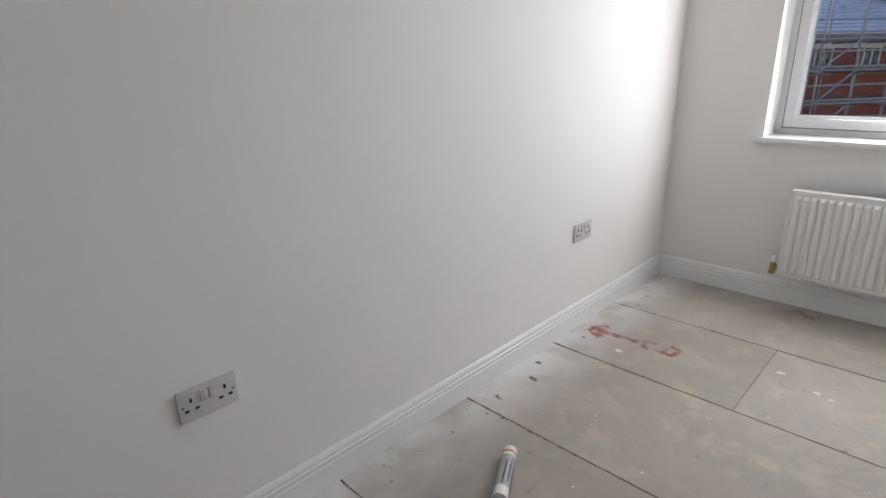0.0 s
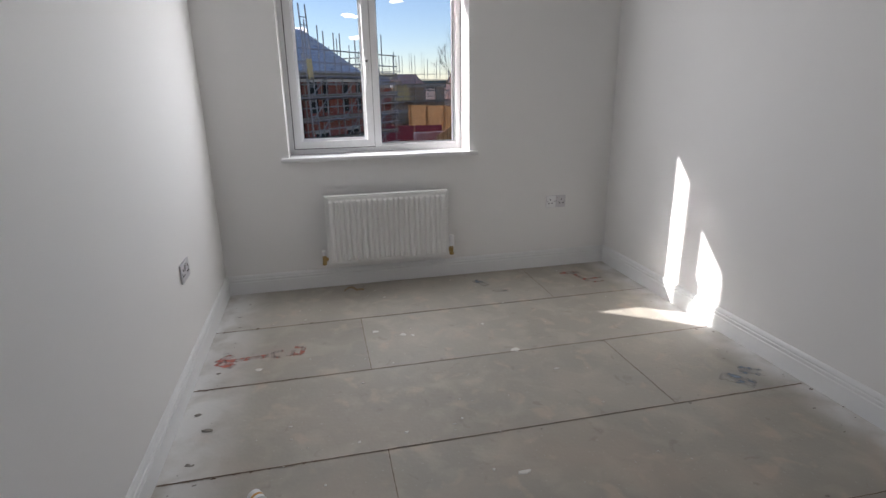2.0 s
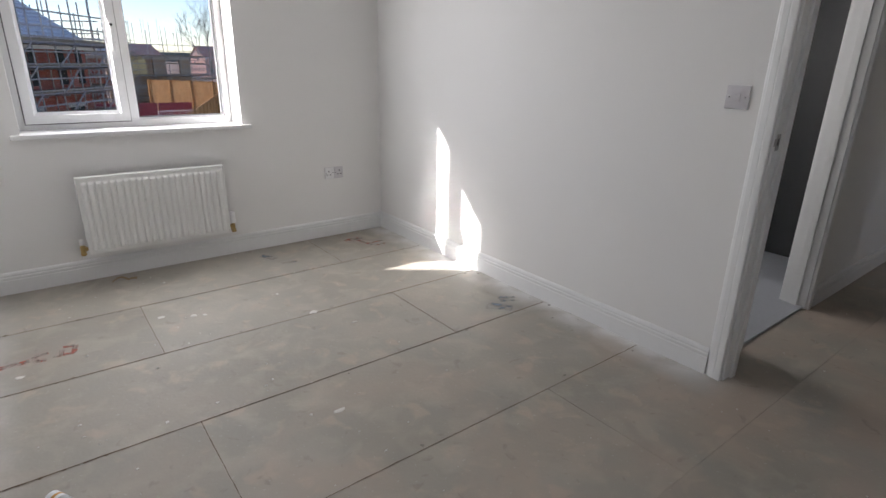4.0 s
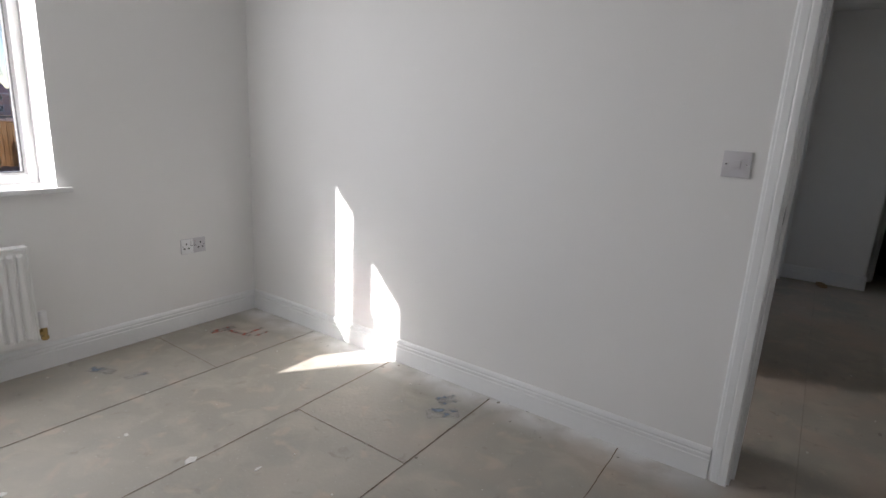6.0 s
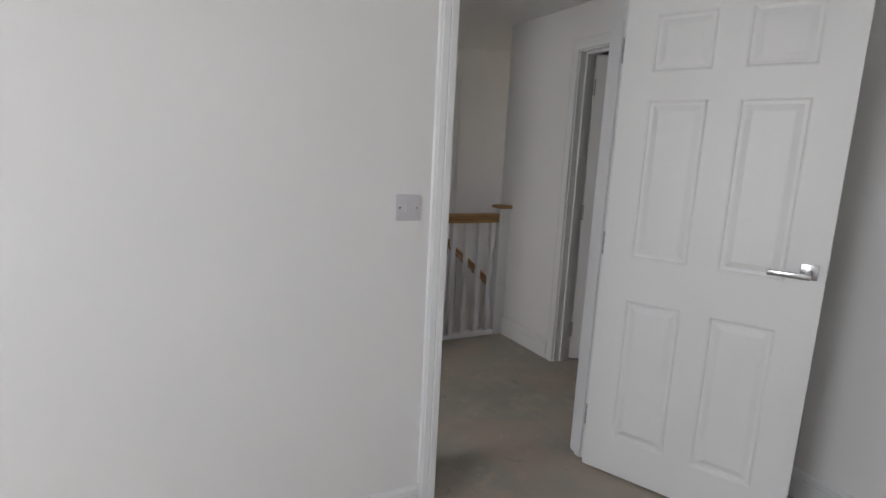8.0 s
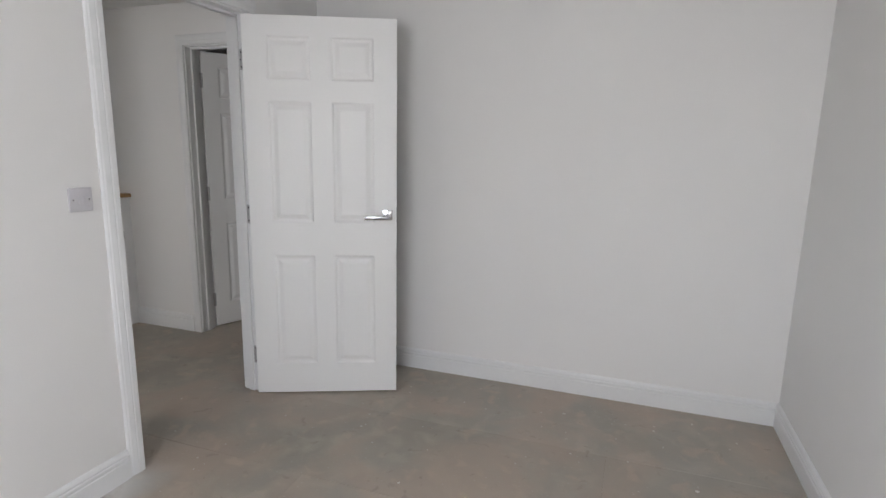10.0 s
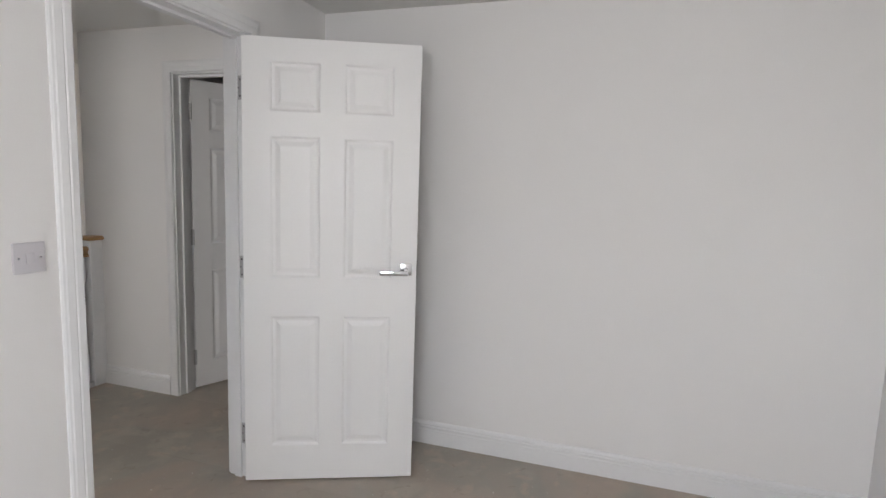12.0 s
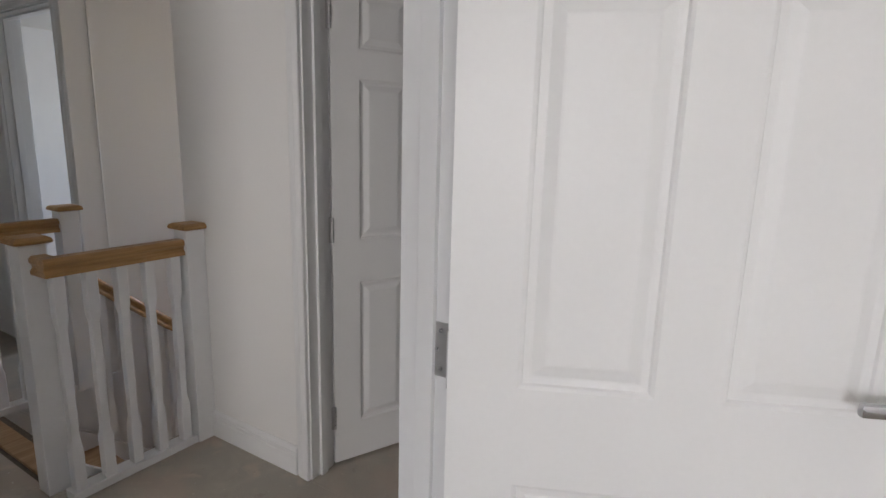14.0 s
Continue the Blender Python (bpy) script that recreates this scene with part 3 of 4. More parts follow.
part("lever", boxes((0.972, 0.992, 3.15, 3.168, 1.285, 1.44), bevel=0.006), UPVC, hd, smooth=True)
part("window_sill", boxes((WX0 - 0.045, WX1 + 0.055, 2.965, N - 0.0005, 0.834, 0.858), (WX0, WX1, N - 0.0005, FY0, 0.838, 0.858), bevel=0.004), SILL, win, "white gloss board sill", True)
part("outer_sill", boxes((WX0, WX1, FY1, 3.42, WZ0 - 0.03, WZ0 - 0.005)), UPVC, win)

# ---- radiator ----
rad = thing("radiator", "white ribbed steel panel radiator on the wall under the window", "radiator", pose(1.042, 2.88, 0.0))
RW, RZ0, RZ1 = 0.778, 0.183, 0.622
bm = bmesh.new()
ribs = 22
pitch = (RW - 0.03) / ribs
prof = [(-RW / 2, 0.0), (-RW / 2 + 0.012, 0.0)]
for k in range(ribs):
    x0 = -RW / 2 + 0.015 + k * pitch
    prof += [(x0 + pitch * 0.08, 0.0), (x0 + pitch * 0.2, -0.01), (x0 + pitch * 0.3, -0.013), (x0 + pitch * 0.62, -0.013), (x0 + pitch * 0.74, -0.01), (x0 + pitch * 0.92, 0.0)]
prof += [(RW / 2 - 0.012, 0.0), (RW / 2, 0.0)]
zr = [(RZ0, 0.0, 0.004), (RZ0 + 0.016, 0.0, 0.0), (RZ0 + 0.03, 1.0, 0.0), (RZ1 - 0.036, 1.0, 0.0), (RZ1 - 0.022, 0.0, 0.0), (RZ1 - 0.008, 0.0, 0.0), (RZ1, 0.0, 0.008)]
rows_v = [[bm.verts.new((x, y * f + o, z)) for x, y in prof] for z, f, o in zr]
for a, b in zip(rows_v, rows_v[1:]):
    for k in range(len(prof) - 1):
        bm.faces.new((a[k], a[k + 1], b[k + 1], b[k]))
part("front_panel", bm, ENAMEL, rad)
part("back_panel", boxes((-RW / 2, RW / 2, 0.004, 0.014, RZ0, RZ1 - 0.006), bevel=0.003), ENAMEL, rad)
for s in (-1, 1):
    part("side_cover", boxes((s * RW / 2 - 0.004, s * RW / 2 + 0.004, -0.006, 0.055, RZ0 + 0.01, RZ1 + 0.004), bevel=0.002), ENAMEL, rad)
part("top_grille", boxes((-RW / 2, RW / 2, 0.0, 0.052, RZ1 - 0.003, RZ1 + 0.003), bevel=0.001), ENAMEL, rad)
for x in (-0.28, 0.28):
    part("bracket", boxes((x - 0.02, x + 0.02, 0.014, 0.119, RZ0 + 0.03, RZ1 - 0.06)), ENAMEL, rad)
fins = bmesh.new()
for k in range(40):
    x = -RW / 2 + 0.02 + k * (RW - 0.04) / 39
    box(fins, x - 0.0008, x + 0.0008, 0.016, 0.046, RZ0 + 0.03, RZ1 - 0.02)
part("convector_fins", fins, ENAMEL, rad)


def valve(x, s, trv):
    v = bmesh.new()
    tube(v, (x - s * 0.03, 0.02, RZ0 + 0.035), (x, 0.02, RZ0 + 0.035), 0.011, 14)
    tube(v, (x, 0.02, RZ0 - 0.002), (x, 0.02, RZ0 + 0.06), 0.0125, 14)
    tube(v, (x, 0.02, RZ0 + 0.002), (x, 0.02, RZ0 + 0.016), 0.016, 6)
    tube(v, (x - s * 0.018, 0.02, RZ0 + 0.035), (x - s * 0.008, 0.02, RZ0 + 0.035), 0.016, 6)
    ob = part("valve", v, BRASS, rad, "brass radiator valve", True)
    bm = bmesh.new()
    if trv:
        lathe(bm, [(0.014, 0), (0.017, 0.004), (0.017, 0.03), (0.0155, 0.034), (0.0165, 0.04), (0.0165, 0.07), (0.012, 0.077)], 20, Matrix.Translation((x, 0.02, RZ0 + 0.058)))
    else:
        lathe(bm, [(0.011, 0), (0.012, 0.004), (0.012, 0.03), (0.009, 0.035)], 16, Matrix.Translation((x, 0.02, RZ0 + 0.058)))
    part("valve_cap", bm, PLASTIC, ob, "white thermostatic head" if trv else "white plastic cap", True)
    bm = bmesh.new()
    tube(bm, (x, 0.02, RZ0 + 0.008), (x, 0.115, RZ0 + 0.008), 0.0075, 12)
    part("pipe_tail", bm, COPPER, ob, smooth=True)


valve(RW / 2 + 0.03, 1, True)
valve(-RW / 2 - 0.03, -1, False)

# ---- sockets and switch ----


def faceplate(name, label, category, m, w, h):
    t = thing(name, label, category, m)
    # local x along the wall, z up, y out of the wall towards -y
    return t, part("plate", boxes((-w / 2, w / 2, -0.009, 0.0, -h / 2, h / 2), bevel=0.003), FITTING, t, smooth=True)


def double_socket(m, bare=False):
    """Grey protective film over the plate; where bare, half of it is peeled off and the white shows."""
    t, pl = faceplate("double_socket", "white plastic double socket with its protective film half peeled" if bare else "double switched socket under grey protective film on the wall", "socket", m, 0.146, 0.086)
    if bare:
        part("bare_half", boxes((-0.0715, -0.002, -0.0098, -0.004, -0.0415, 0.0415), bevel=0.002), PLASTIC, t, "clean white plastic half", True)
    for s in (-1, 1):
        cx = s * 0.042
        for x, z, w, h in ((cx, 0.014, 0.006, 0.011), (cx - 0.0125, -0.012, 0.01, 0.0065), (cx + 0.0125, -0.012, 0.01, 0.0065)):
            # near-black block on the plate's face paints the shade in the hole
            part("pin_hole", boxes((x - w / 2, x + w / 2, -0.0104, -0.006, z - h / 2, z + h / 2)), DARK, t)
    for s in (-1, 1):
        cx = s * 0.0105
        r = part("rocker", boxes((cx - 0.008, cx + 0.008, -0.0145, -0.007, 0.004, 0.033), bevel=0.0015), PLASTIC if bare and s < 0 else FITTING, t, smooth=True)
        part("rocker_mark", boxes((cx - 0.003, cx + 0.003, -0.0149, -0.014, 0.027, 0.0285)), RED_DOT, r)
        part("rocker_gap", boxes((cx - 0.009, cx + 0.009, -0.0102, -0.008, 0.0015, 0.0035)), DARK, t)
    for s in (-1, 1):
        bm = bmesh.new()
        tube(bm, (s * 0.0625, -0.0088, 0.0), (s * 0.0625, -0.0104, 0.0), 0.0033, 12)
        part("screw", bm, CHROME, t)
    return t


RED_DOT = mat("red_mark", (0.45, 0.05, 0.04), 0.4)
double_socket(pose(0, 0.27, 0.47, 0, 0, 90))
double_socket(pose(0, 2.046, 0.488, 0, 0, 90))
double_socket(pose(2.247, N, 0.478, 0, 0, 0), True)
t, pl = faceplate("light_switch", "white plastic single light switch beside the doorway", "switch", pose(W, 0.372, 1.157, 0, 0, -90), 0.086, 0.086)
part("rocker", boxes((-0.011, 0.011, -0.0125, -0.007, -0.014, 0.014), bevel=0.0015), FITTING, t, smooth=True)
for s in (-1, 1):
    bm = bmesh.new()
    tube(bm, (s * 0.03, -0.0088, 0), (s * 0.03, -0.0098, 0), 0.0033, 12)
    part("screw", bm, CHROME, t)
# strike plate let into the latch-side lining
sp = thing("strike_plate", "small chrome strike plate on the door lining", "strike plate", pose(W + 0.026, DY1, 1.005))
part("plate", boxes((-0.014, 0.014, -0.0015, 0.0, -0.03, 0.03)), CHROME, sp)
part("latch_hole", boxes((-0.006, 0.006, -0.002, -0.0004, -0.012, 0.012)), DARK, sp)
part("lip", boxes((-0.03, -0.014, -0.0018, 0.0, -0.014, 0.014)), CHROME, sp)

# ---- stairs and balustrades ----
stairs = thing("staircase", "timber staircase going down beside white balustrades", "stairs", pose(ST0 + 0.045, -0.69, 0))
RISE, GOING, SW = 0.19, 0.225, ST1 - ST0 - 0.09
for k in range(13):
    part("tread", boxes((0, SW, -GOING * (k + 1) - 0.02, -GOING * k, -RISE * (k + 1) - 0.022, -RISE * (k + 1)), bevel=0.004), PINE, stairs)
for k in range(13):
    part("riser", boxes((0, SW, -GOING * k - 0.016, -GOING * k - 0.004, -RISE * (k + 1), -RISE * k - 0.022)), GLOSS, stairs)
part("nosing", boxes((0, SW, -0.02, 0.07, -0.022, 0.003), bevel=0.004), PINE, stairs, "bare timber top nosing")
for x in (-0.032, SW):
    bm = bmesh.new()
    extrude(bm, [(0, 0), (0.032, 0), (0.032, 0.26), (0, 0.26)], (x, 0.03, -0.16), Vector((0, -GOING, -RISE)).normalized(), X, 3.7)
    part("string", bm, GLOSS, stairs, "white painted string")
part("apron", boxes((SW + 0.033, SW + 0.044, -0.64, 0.03, -0.3, -0.002)), GLOSS, stairs, "white apron board")
part("trimmer", boxes((-0.03, SW + 0.03, 0.005, 0.03, -0.3, -0.03)), GLOSS, stairs)


def newel_mesh(h):
    bm = boxes((-0.043, 0.043, -0.043, 0.043, 0, h), bevel=0.004)
    return bm


def cap_mesh(h):
    bm = bmesh.new()
    rings = []
    for r, z in ((0.045, h), (0.058, h + 0.004), (0.06, h + 0.012), (0.056, h + 0.021), (0.046, h + 0.027), (0.0, h + 0.029)):
        rings.append([bm.verts.new((sx * r, sy * r, z)) for sx, sy in ((-1, -1), (1, -1), (1, 1), (-1, 1))])
    for a, b in zip(rings, rings[1:]):
        for i in range(4):
            bm.faces.new((a[i], a[(i + 1) % 4], b[(i + 1) % 4], b[i]))
    bm.faces.new(rings[0][::-1])
    bmesh.ops.remove_doubles(bm, verts=bm.verts, dist=0.0001)
    return bm


def newel(parent, x, y, z0=0.0, h=0.965):
    n = part("newel_post", newel_mesh(h - z0), GLOSS, parent, "white painted newel post")
    n.location = (x, y, z0)
    part("newel_cap", cap_mesh(h - z0), OAK, n, "oak newel cap")
    return n


RAIL = [(-0.030, 0.0), (0.030, 0.0), (0.030, 0.012), (0.022, 0.024), (0.024, 0.034), (0.031, 0.044), (0.031, 0.056), (0.022, 0.066), (-0.022, 0.066), (-0.031, 0.056), (-0.031, 0.044), (-0.024, 0.034), (-0.022, 0.024), (-0.030, 0.012)]


def baluster_mesh(h):
    """Square stick, waisted between its blocks."""
    bm = bmesh.new()
    prof = [(0.0205, 0), (0.0205, 0.16), (0.019, 0.175), (0.014, 0.205), (0.0145, 0.3), (0.0165, h * 0.55), (0.0145, h - 0.26), (0.014, h - 0.2), (0.019, h - 0.17), (0.0205, h - 0.155), (0.0205, h)]
    rings = []
    for r, z in prof:
        c = r * 0.86
        rings.append([bm.verts.new((x, y, z)) for x, y in ((-r, -c), (-c, -r), (c, -r), (r, -c), (r, c), (c, r), (-c, r), (-r, c))])
    for a, b in zip(rings, rings[1:]):
        for i in range(8):
            bm.faces.new((a[i], a[(i + 1) % 8], b[(i + 1) % 8], b[i]))
    bm.faces.new(rings[0][::-1])
    bm.faces.new(rings[-1])
    return bm


BAL = mesh_of("baluster", baluster_mesh(0.832), GLOSS, True)


def baluster(parent, x, y, z):
    b = new("baluster", BAL)
    b.parent = parent
    b.location = (x, y, z)
    return b


near = thing("balustrade", "white landing balustrade with oak handrail and square waisted spindles", "balustrade", pose(4.335, -0.63, 0))
newel(near, 0.125, 0.005)
newel(near, 0.0, -0.536)
bm = bmesh.new()
extrude(bm, RAIL, (0.0, 0.02, 0.862), Ym, X, 0.513)
extrude(bm, RAIL, (0.0, -0.0095, 0.862), X, Y, 0.082)
part("handrail", bm, OAK, near, "moulded oak handrail with a returned end")
part("base_rail", boxes((-0.033, 0.033, -0.493, 0.012, 0.0, 0.034), bevel=0.003), GLOSS, near)
for k in range(5):
    baluster(near, 0.0, -0.022 - 0.108 * k, 0.032)

far = thing("balustrade", "white landing balustrade with oak handrail beyond the stairs", "balustrade", pose(5.3, -0.6, 0))
newel(far, 0.0, -0.01)
newel(far, 0.0, -0.51)
bm = bmesh.new()
extrude(bm, RAIL, (0, -0.053, 0.862), Ym, X, 0.414)
part("handrail", bm, OAK, far, "moulded oak handrail")
part("base_rail", boxes((-0.033, 0.033, -0.467, -0.053, 0.0, 0.034), bevel=0.003), GLOSS, far)
for k in range(3):
    baluster(far, 0.0, -0.15 - 0.105 * k, 0.032)

slope = thing("stair_balustrade", "white raking stair balustrade with sloping oak handrail", "balustrade", pose(5.275, -1.14, 0))
along = Vector((0, -GOING, -RISE)).normalized()
bm = bmesh.new()
extrude(bm, RAIL, (0, -0.012, 0.56), along, X, 2.4, Vector((0, along.z, -along.y)))
part("handrail", bm, OAK, slope, "moulded oak handrail sloping down the stairs")
for k in range(9):
    y = -0.08 - 0.122 * k
    baluster(slope, -0.004, y, 0.56 + (y + 0.012) * RISE / GOING - 0.826)

# ---- landing fittings ----
bm = bmesh.new()
lathe(bm, [(0.055, 0.0), (0.055, -0.012), (0.05, -0.03), (0.03, -0.036)][::-1], 28)
solo("smoke_alarm", bm, PLASTIC, "round white smoke alarm on the landing ceiling", "smoke alarm", pose(4.95, -0.42, H), smooth=True)
pend = thing("ceiling_pendant", "white pendant lamp holder on a short flex, without a shade", "ceiling light", pose(5.05, -0.68, H))
bm = bmesh.new()
lathe(bm, [(0.02, -0.028), (0.04, -0.022), (0.042, 0.0)], 24)
part("ceiling_rose", bm, PLASTIC, pend, smooth=True)
bm = bmesh.new()
tube(bm, (0, 0, -0.024), (0, 0, -0.12), 0.0035, 8)
part("flex", bm, PLASTIC, pend)
bm = bmesh.new()
lathe(bm, [(0.013, -0.2), (0.019, -0.198), (0.019, -0.165), (0.022, -0.163), (0.022, -0.155), (0.016, -0.15), (0.012, -0.12)], 20)
part("lamp_holder", bm, PLASTIC, pend, smooth=True)
bm = bmesh.new()
tube(bm, (0, 0, -0.176), (0, 0, -0.168), 0.0225, 18)
part("holder_ring", bm, DARK, pend)
solo("timber_offcut", boxes((-0.05, 0.05, -0.025, 0.025, 0, 0.028), bevel=0.002), PINE, "small pine offcut lying on the landing floor", "wood offcut", pose(6.2, -0.03, 0.0, 0, 0, 24))
stk = thing("strike_plate", "small chrome strike plate on the side room lining", "strike plate", pose(SDB - 0.0005, S - 0.06, 1.03, 0, 0, 0))
part("plate", boxes((-0.0015, 0.0, -0.014, 0.014, -0.03, 0.03)), CHROME, stk)
part("latch_hole", boxes((-0.002, -0.0004, -0.007, 0.007, -0.012, 0.012)), DARK, stk)

# shower in the bathroom
CLEAR = bpy.data.materials.new("shower_glass")
CLEAR.use_nodes = True
cb = CLEAR.node_tree.nodes["Principled BSDF"]
cb.inputs["Transmission Weight"].default_value, cb.inputs["Roughness"].default_value, cb.inputs["IOR"].default_value = 1.0, 0.02, 1.2
sh = thing("shower_enclosure", "shower tray with a clear glass screen and chrome frame", "shower", pose(3.75, 1.05, 0.012))
part("tray", boxes((0, 0.84, 0, 0.88, 0, 0.1), bevel=0.01), ENAMEL, sh, "white low shower tray")
part("screen", boxes((0.03, 0.8, 0.02, 0.028, 0.1, 1.95)), CLEAR, sh, "clear glass screen")
for x in (0.01, 0.4, 0.8):
    part("frame_post", boxes((x, x + 0.025, 0.01, 0.04, 0.1, 1.98), bevel=0.003), CHROME, sh)
part("head_rail", boxes((0.01, 0.825, 0.01, 0.04, 1.955, 1.99), bevel=0.003), CHROME, sh)
# dim cupboard contents
cyl = thing("hot_water_cylinder", "dark insulated cylinder with pipes in the airing cupboard", "water cylinder", pose(7.25, -0.68, 0))
bm = bmesh.new()
lathe(bm, [(0.22, 0), (0.23, 0.03), (0.23, 1.1), (0.2, 1.2), (0.08, 1.25)], 28)
part("tank", bm, mat("dark_insulation", (0.03, 0.03, 0.034), 0.6, var=0.2), cyl, smooth=True)
for z, yy in ((0.45, 0.1), (0.75, 0.05), (1.0, 0.12)):
    bm = bmesh.new()
    tube(bm, (-0.24, yy, z), (-0.24, yy, z + 0.2), 0.011, 10)
    part("pipe", bm, COPPER, cyl, smooth=True)
    part("pump", boxes((-0.3, -0.225, yy - 0.04, yy + 0.04, z - 0.05, z + 0.03), bevel=0.01), PLASTIC, cyl, "pale valve body", True)

# ---- sealant tube on the floor ----
a, b = Vector((0.347, 1.06, 0.025)), Vector((0.454, 0.867, 0.025))
tb = thing("sealant_tube", "white sealant cartridge with an orange band lying on the floor", "sealant tube",
           Matrix.Translation((a.x, a.y, 0.0245)) @ (b - a).to_track_quat('Z', 'X').to_matrix().to_4x4())
L = (b - a).length
bm = bmesh.new()
lathe(bm, [(0.021, 0.0), (0.0235, 0.003), (0.0235, L - 0.006), (0.0245, L - 0.005), (0.0245, L), (0.021, L), (0.02, L - 0.012)], 32)
part("cartridge", bm, PLASTIC, tb, smooth=True)
bm = bmesh.new()
lathe(bm, [(0.0237, 0.022), (0.0239, 0.0225), (0.0239, 0.031), (0.0237, 0.0315)], 32)
part("band", bm, mat("orange_print", (0.6, 0.3, 0.05), 0.4), tb, "orange printed band", True)
bm = bmesh.new()
lathe(bm, [(0.0236, 0.045), (0.0238, 0.0452), (0.0238, L - 0.04), (0.0236, L - 0.039)], 32)
part("label", bm, mat("grey_label", (0.42, 0.43, 0.44), 0.4, var=0.2, scale=20, fine=140), tb, "grey printed label", True)
bars = bmesh.new()
for k in range(6):
    for j in range(4):
        w = random.uniform(0.02, 0.07)
        an0, an1 = radians(-120 + 38 * j), radians(-112 + 38 * j)
        z0 = 0.052 + random.uniform(0, 0.08)
        vs = [bars.verts.new((0.02405 * math.cos(q), 0.02405 * math.sin(q), z)) for q, z in ((an0 + k * .02, z0), (an1 + k * .02, z0), (an1 + k * .02, z0 + w), (an0 + k * .02, z0 + w))]
        bars.faces.new(vs)
part("print", bars, mat("dark_print", (0.08, 0.08, 0.1), 0.5), tb, "unreadable dark printed lines")

# ---- marks, flakes and dirt on the floor ----


def flat_mark(name, label, polys, material, z=0.0016, m=Matrix()):
    """Sprayed strokes: each is a chain of points with a width."""
    bm = bmesh.new()
    for k, (pts, w) in enumerate(polys):
        pts = [Vector((*p, z + 0.0002 * k)) for p in pts]
        for p, q in zip(pts, pts[1:]):
            n = Vector((-(q - p).y, (q - p).x, 0)).normalized() * w / 2
            steps = max(2, int((q - p).length / 0.012))
            left, right = [], []
            for i in range(steps + 1):
                c = p.lerp(q, i / steps)
                left.append(bm.verts.new(c + n * random.uniform(0.75, 1.15)))
                right.append(bm.verts.new(c - n * random.uniform(0.75, 1.15)))
            for i in range(steps):
                bm.faces.new((left[i], left[i + 1], right[i + 1], right[i]))
    return solo(name, bm, material, label, "floor marking", m)


flat_mark("red_arrow_marking", "faded red sprayed arrow and letter on the chipboard floor",
          [(((0.315, 2.075), (0.11, 2.06)), 0.038), (((0.14, 2.125), (0.08, 2.055), (0.16, 2.0)), 0.05),
           (((0.385, 2.11), (0.335, 2.105), (0.34, 2.05), (0.375, 2.045)), 0.024), (((0.4, 2.055), (0.43, 2.05), (0.435, 2.1)), 0.02), (((0.435, 2.052), (0.478, 2.048), (0.485, 2.125), (0.44, 2.13)), 0.024)], RED)
flat_mark("red_letter_marking", "faded red sprayed letter on the chipboard floor",
          [(((2.22, 2.82), (2.36, 2.80)), 0.045), (((2.3, 2.8), (2.34, 2.62)), 0.03), (((2.34, 2.66), (2.46, 2.67)), 0.022), (((2.35, 2.6), (2.44, 2.6)), 0.02)], RED)

for stroke in ((((2.33, 1.36), (2.42, 1.25)), 0.08), (((2.44, 1.38), (2.53, 1.33)), 0.07), (((1.60, 2.84), (1.66, 2.72)), 0.05), (((1.66, 2.62), (1.76, 2.6)), 0.035)):
    flat_mark("blue_marking", "rubbed blue sprayed mark on the chipboard floor", [stroke], BLUE)


def flake(bm, x, y, r, z=0.0004, lift=0.002):
    n = random.randint(5, 8)
    a0 = random.uniform(0, 6.28)
    sx, sy = random.uniform(0.6, 1.4), random.uniform(0.4, 1.0)
    ring = []
    for i in range(n):
        q = a0 + i * 6.283 / n
        rr = r * random.uniform(0.5, 1.1)
        ring.append((x + rr * sx * math.cos(q), y + rr * sy * math.sin(q)))
    lo = [bm.verts.new((u, v, z)) for u, v in ring]
    hi = [bm.verts.new((x + (u - x) * 0.8, y + (v - y) * 0.8, z + lift * random.uniform(0.6, 1.3))) for u, v in ring]
    for i in range(n):
        bm.faces.new((lo[i], lo[(i + 1) % n], hi[(i + 1) % n], hi[i]))
    bm.faces.new(hi)


random.seed(5)
bm = bmesh.new()


def joint_line(p, q, w, fade):
    """A ragged flat ribbon of dirt lying in a joint, broadest at its start."""
    p, q = Vector(p), Vector(q)
    side = Vector((-(q - p).y, (q - p).x, 0)).normalized()
    n = int((q - p).length / 0.02)
    left, right, wob = [], [], 0.0
    for i in range(n + 1):
        f = i / n
        wob = wob * 0.7 + random.gauss(0, 0.0006)
        c = p.lerp(q, f) + side * wob + Vector((0, 0, 0.0009))
        half = w * (1 - fade * f) * random.uniform(0.45, 1.15) / 2
        left.append(bm.verts.new(c + side * half))
        right.append(bm.verts.new(c - side * half))
    for i in range(n):
        bm.faces.new((left[i], left[i + 1], right[i + 1], right[i]))


for y, w in ((0.611, 0.006), (1.212, 0.009), (1.812, 0.009), (2.413, 0.007)):
    joint_line((0.018, y, 0), (1.5, y, 0), w, 0.6)
    joint_line((2.62, y, 0), (1.5, y, 0), w * 0.8, 0.5)
for x, y0, y1 in ((0.8, 2.41, 1.815), (1.998, 1.81, 1.214), (0.8, 1.21, 0.615), (1.998, 2.98, 2.42)):
    joint_line((x, y0, 0), (x, y1, 0), 0.004, 0.3)
for y in (1.212, 1.812, 2.413):
    for k in range(9):
        flake(bm, abs(random.gauss(0, 0.25)) + 0.03, y + random.gauss(0, 0.003), random.uniform(0.005, 0.012), z=0.001, lift=0.0008)
solo("joint_dirt", bm, JOINT, "brown dirt packed into the gaps between floor panels", "debris", kind="stuff")
random.seed(7)
bm = bmesh.new()
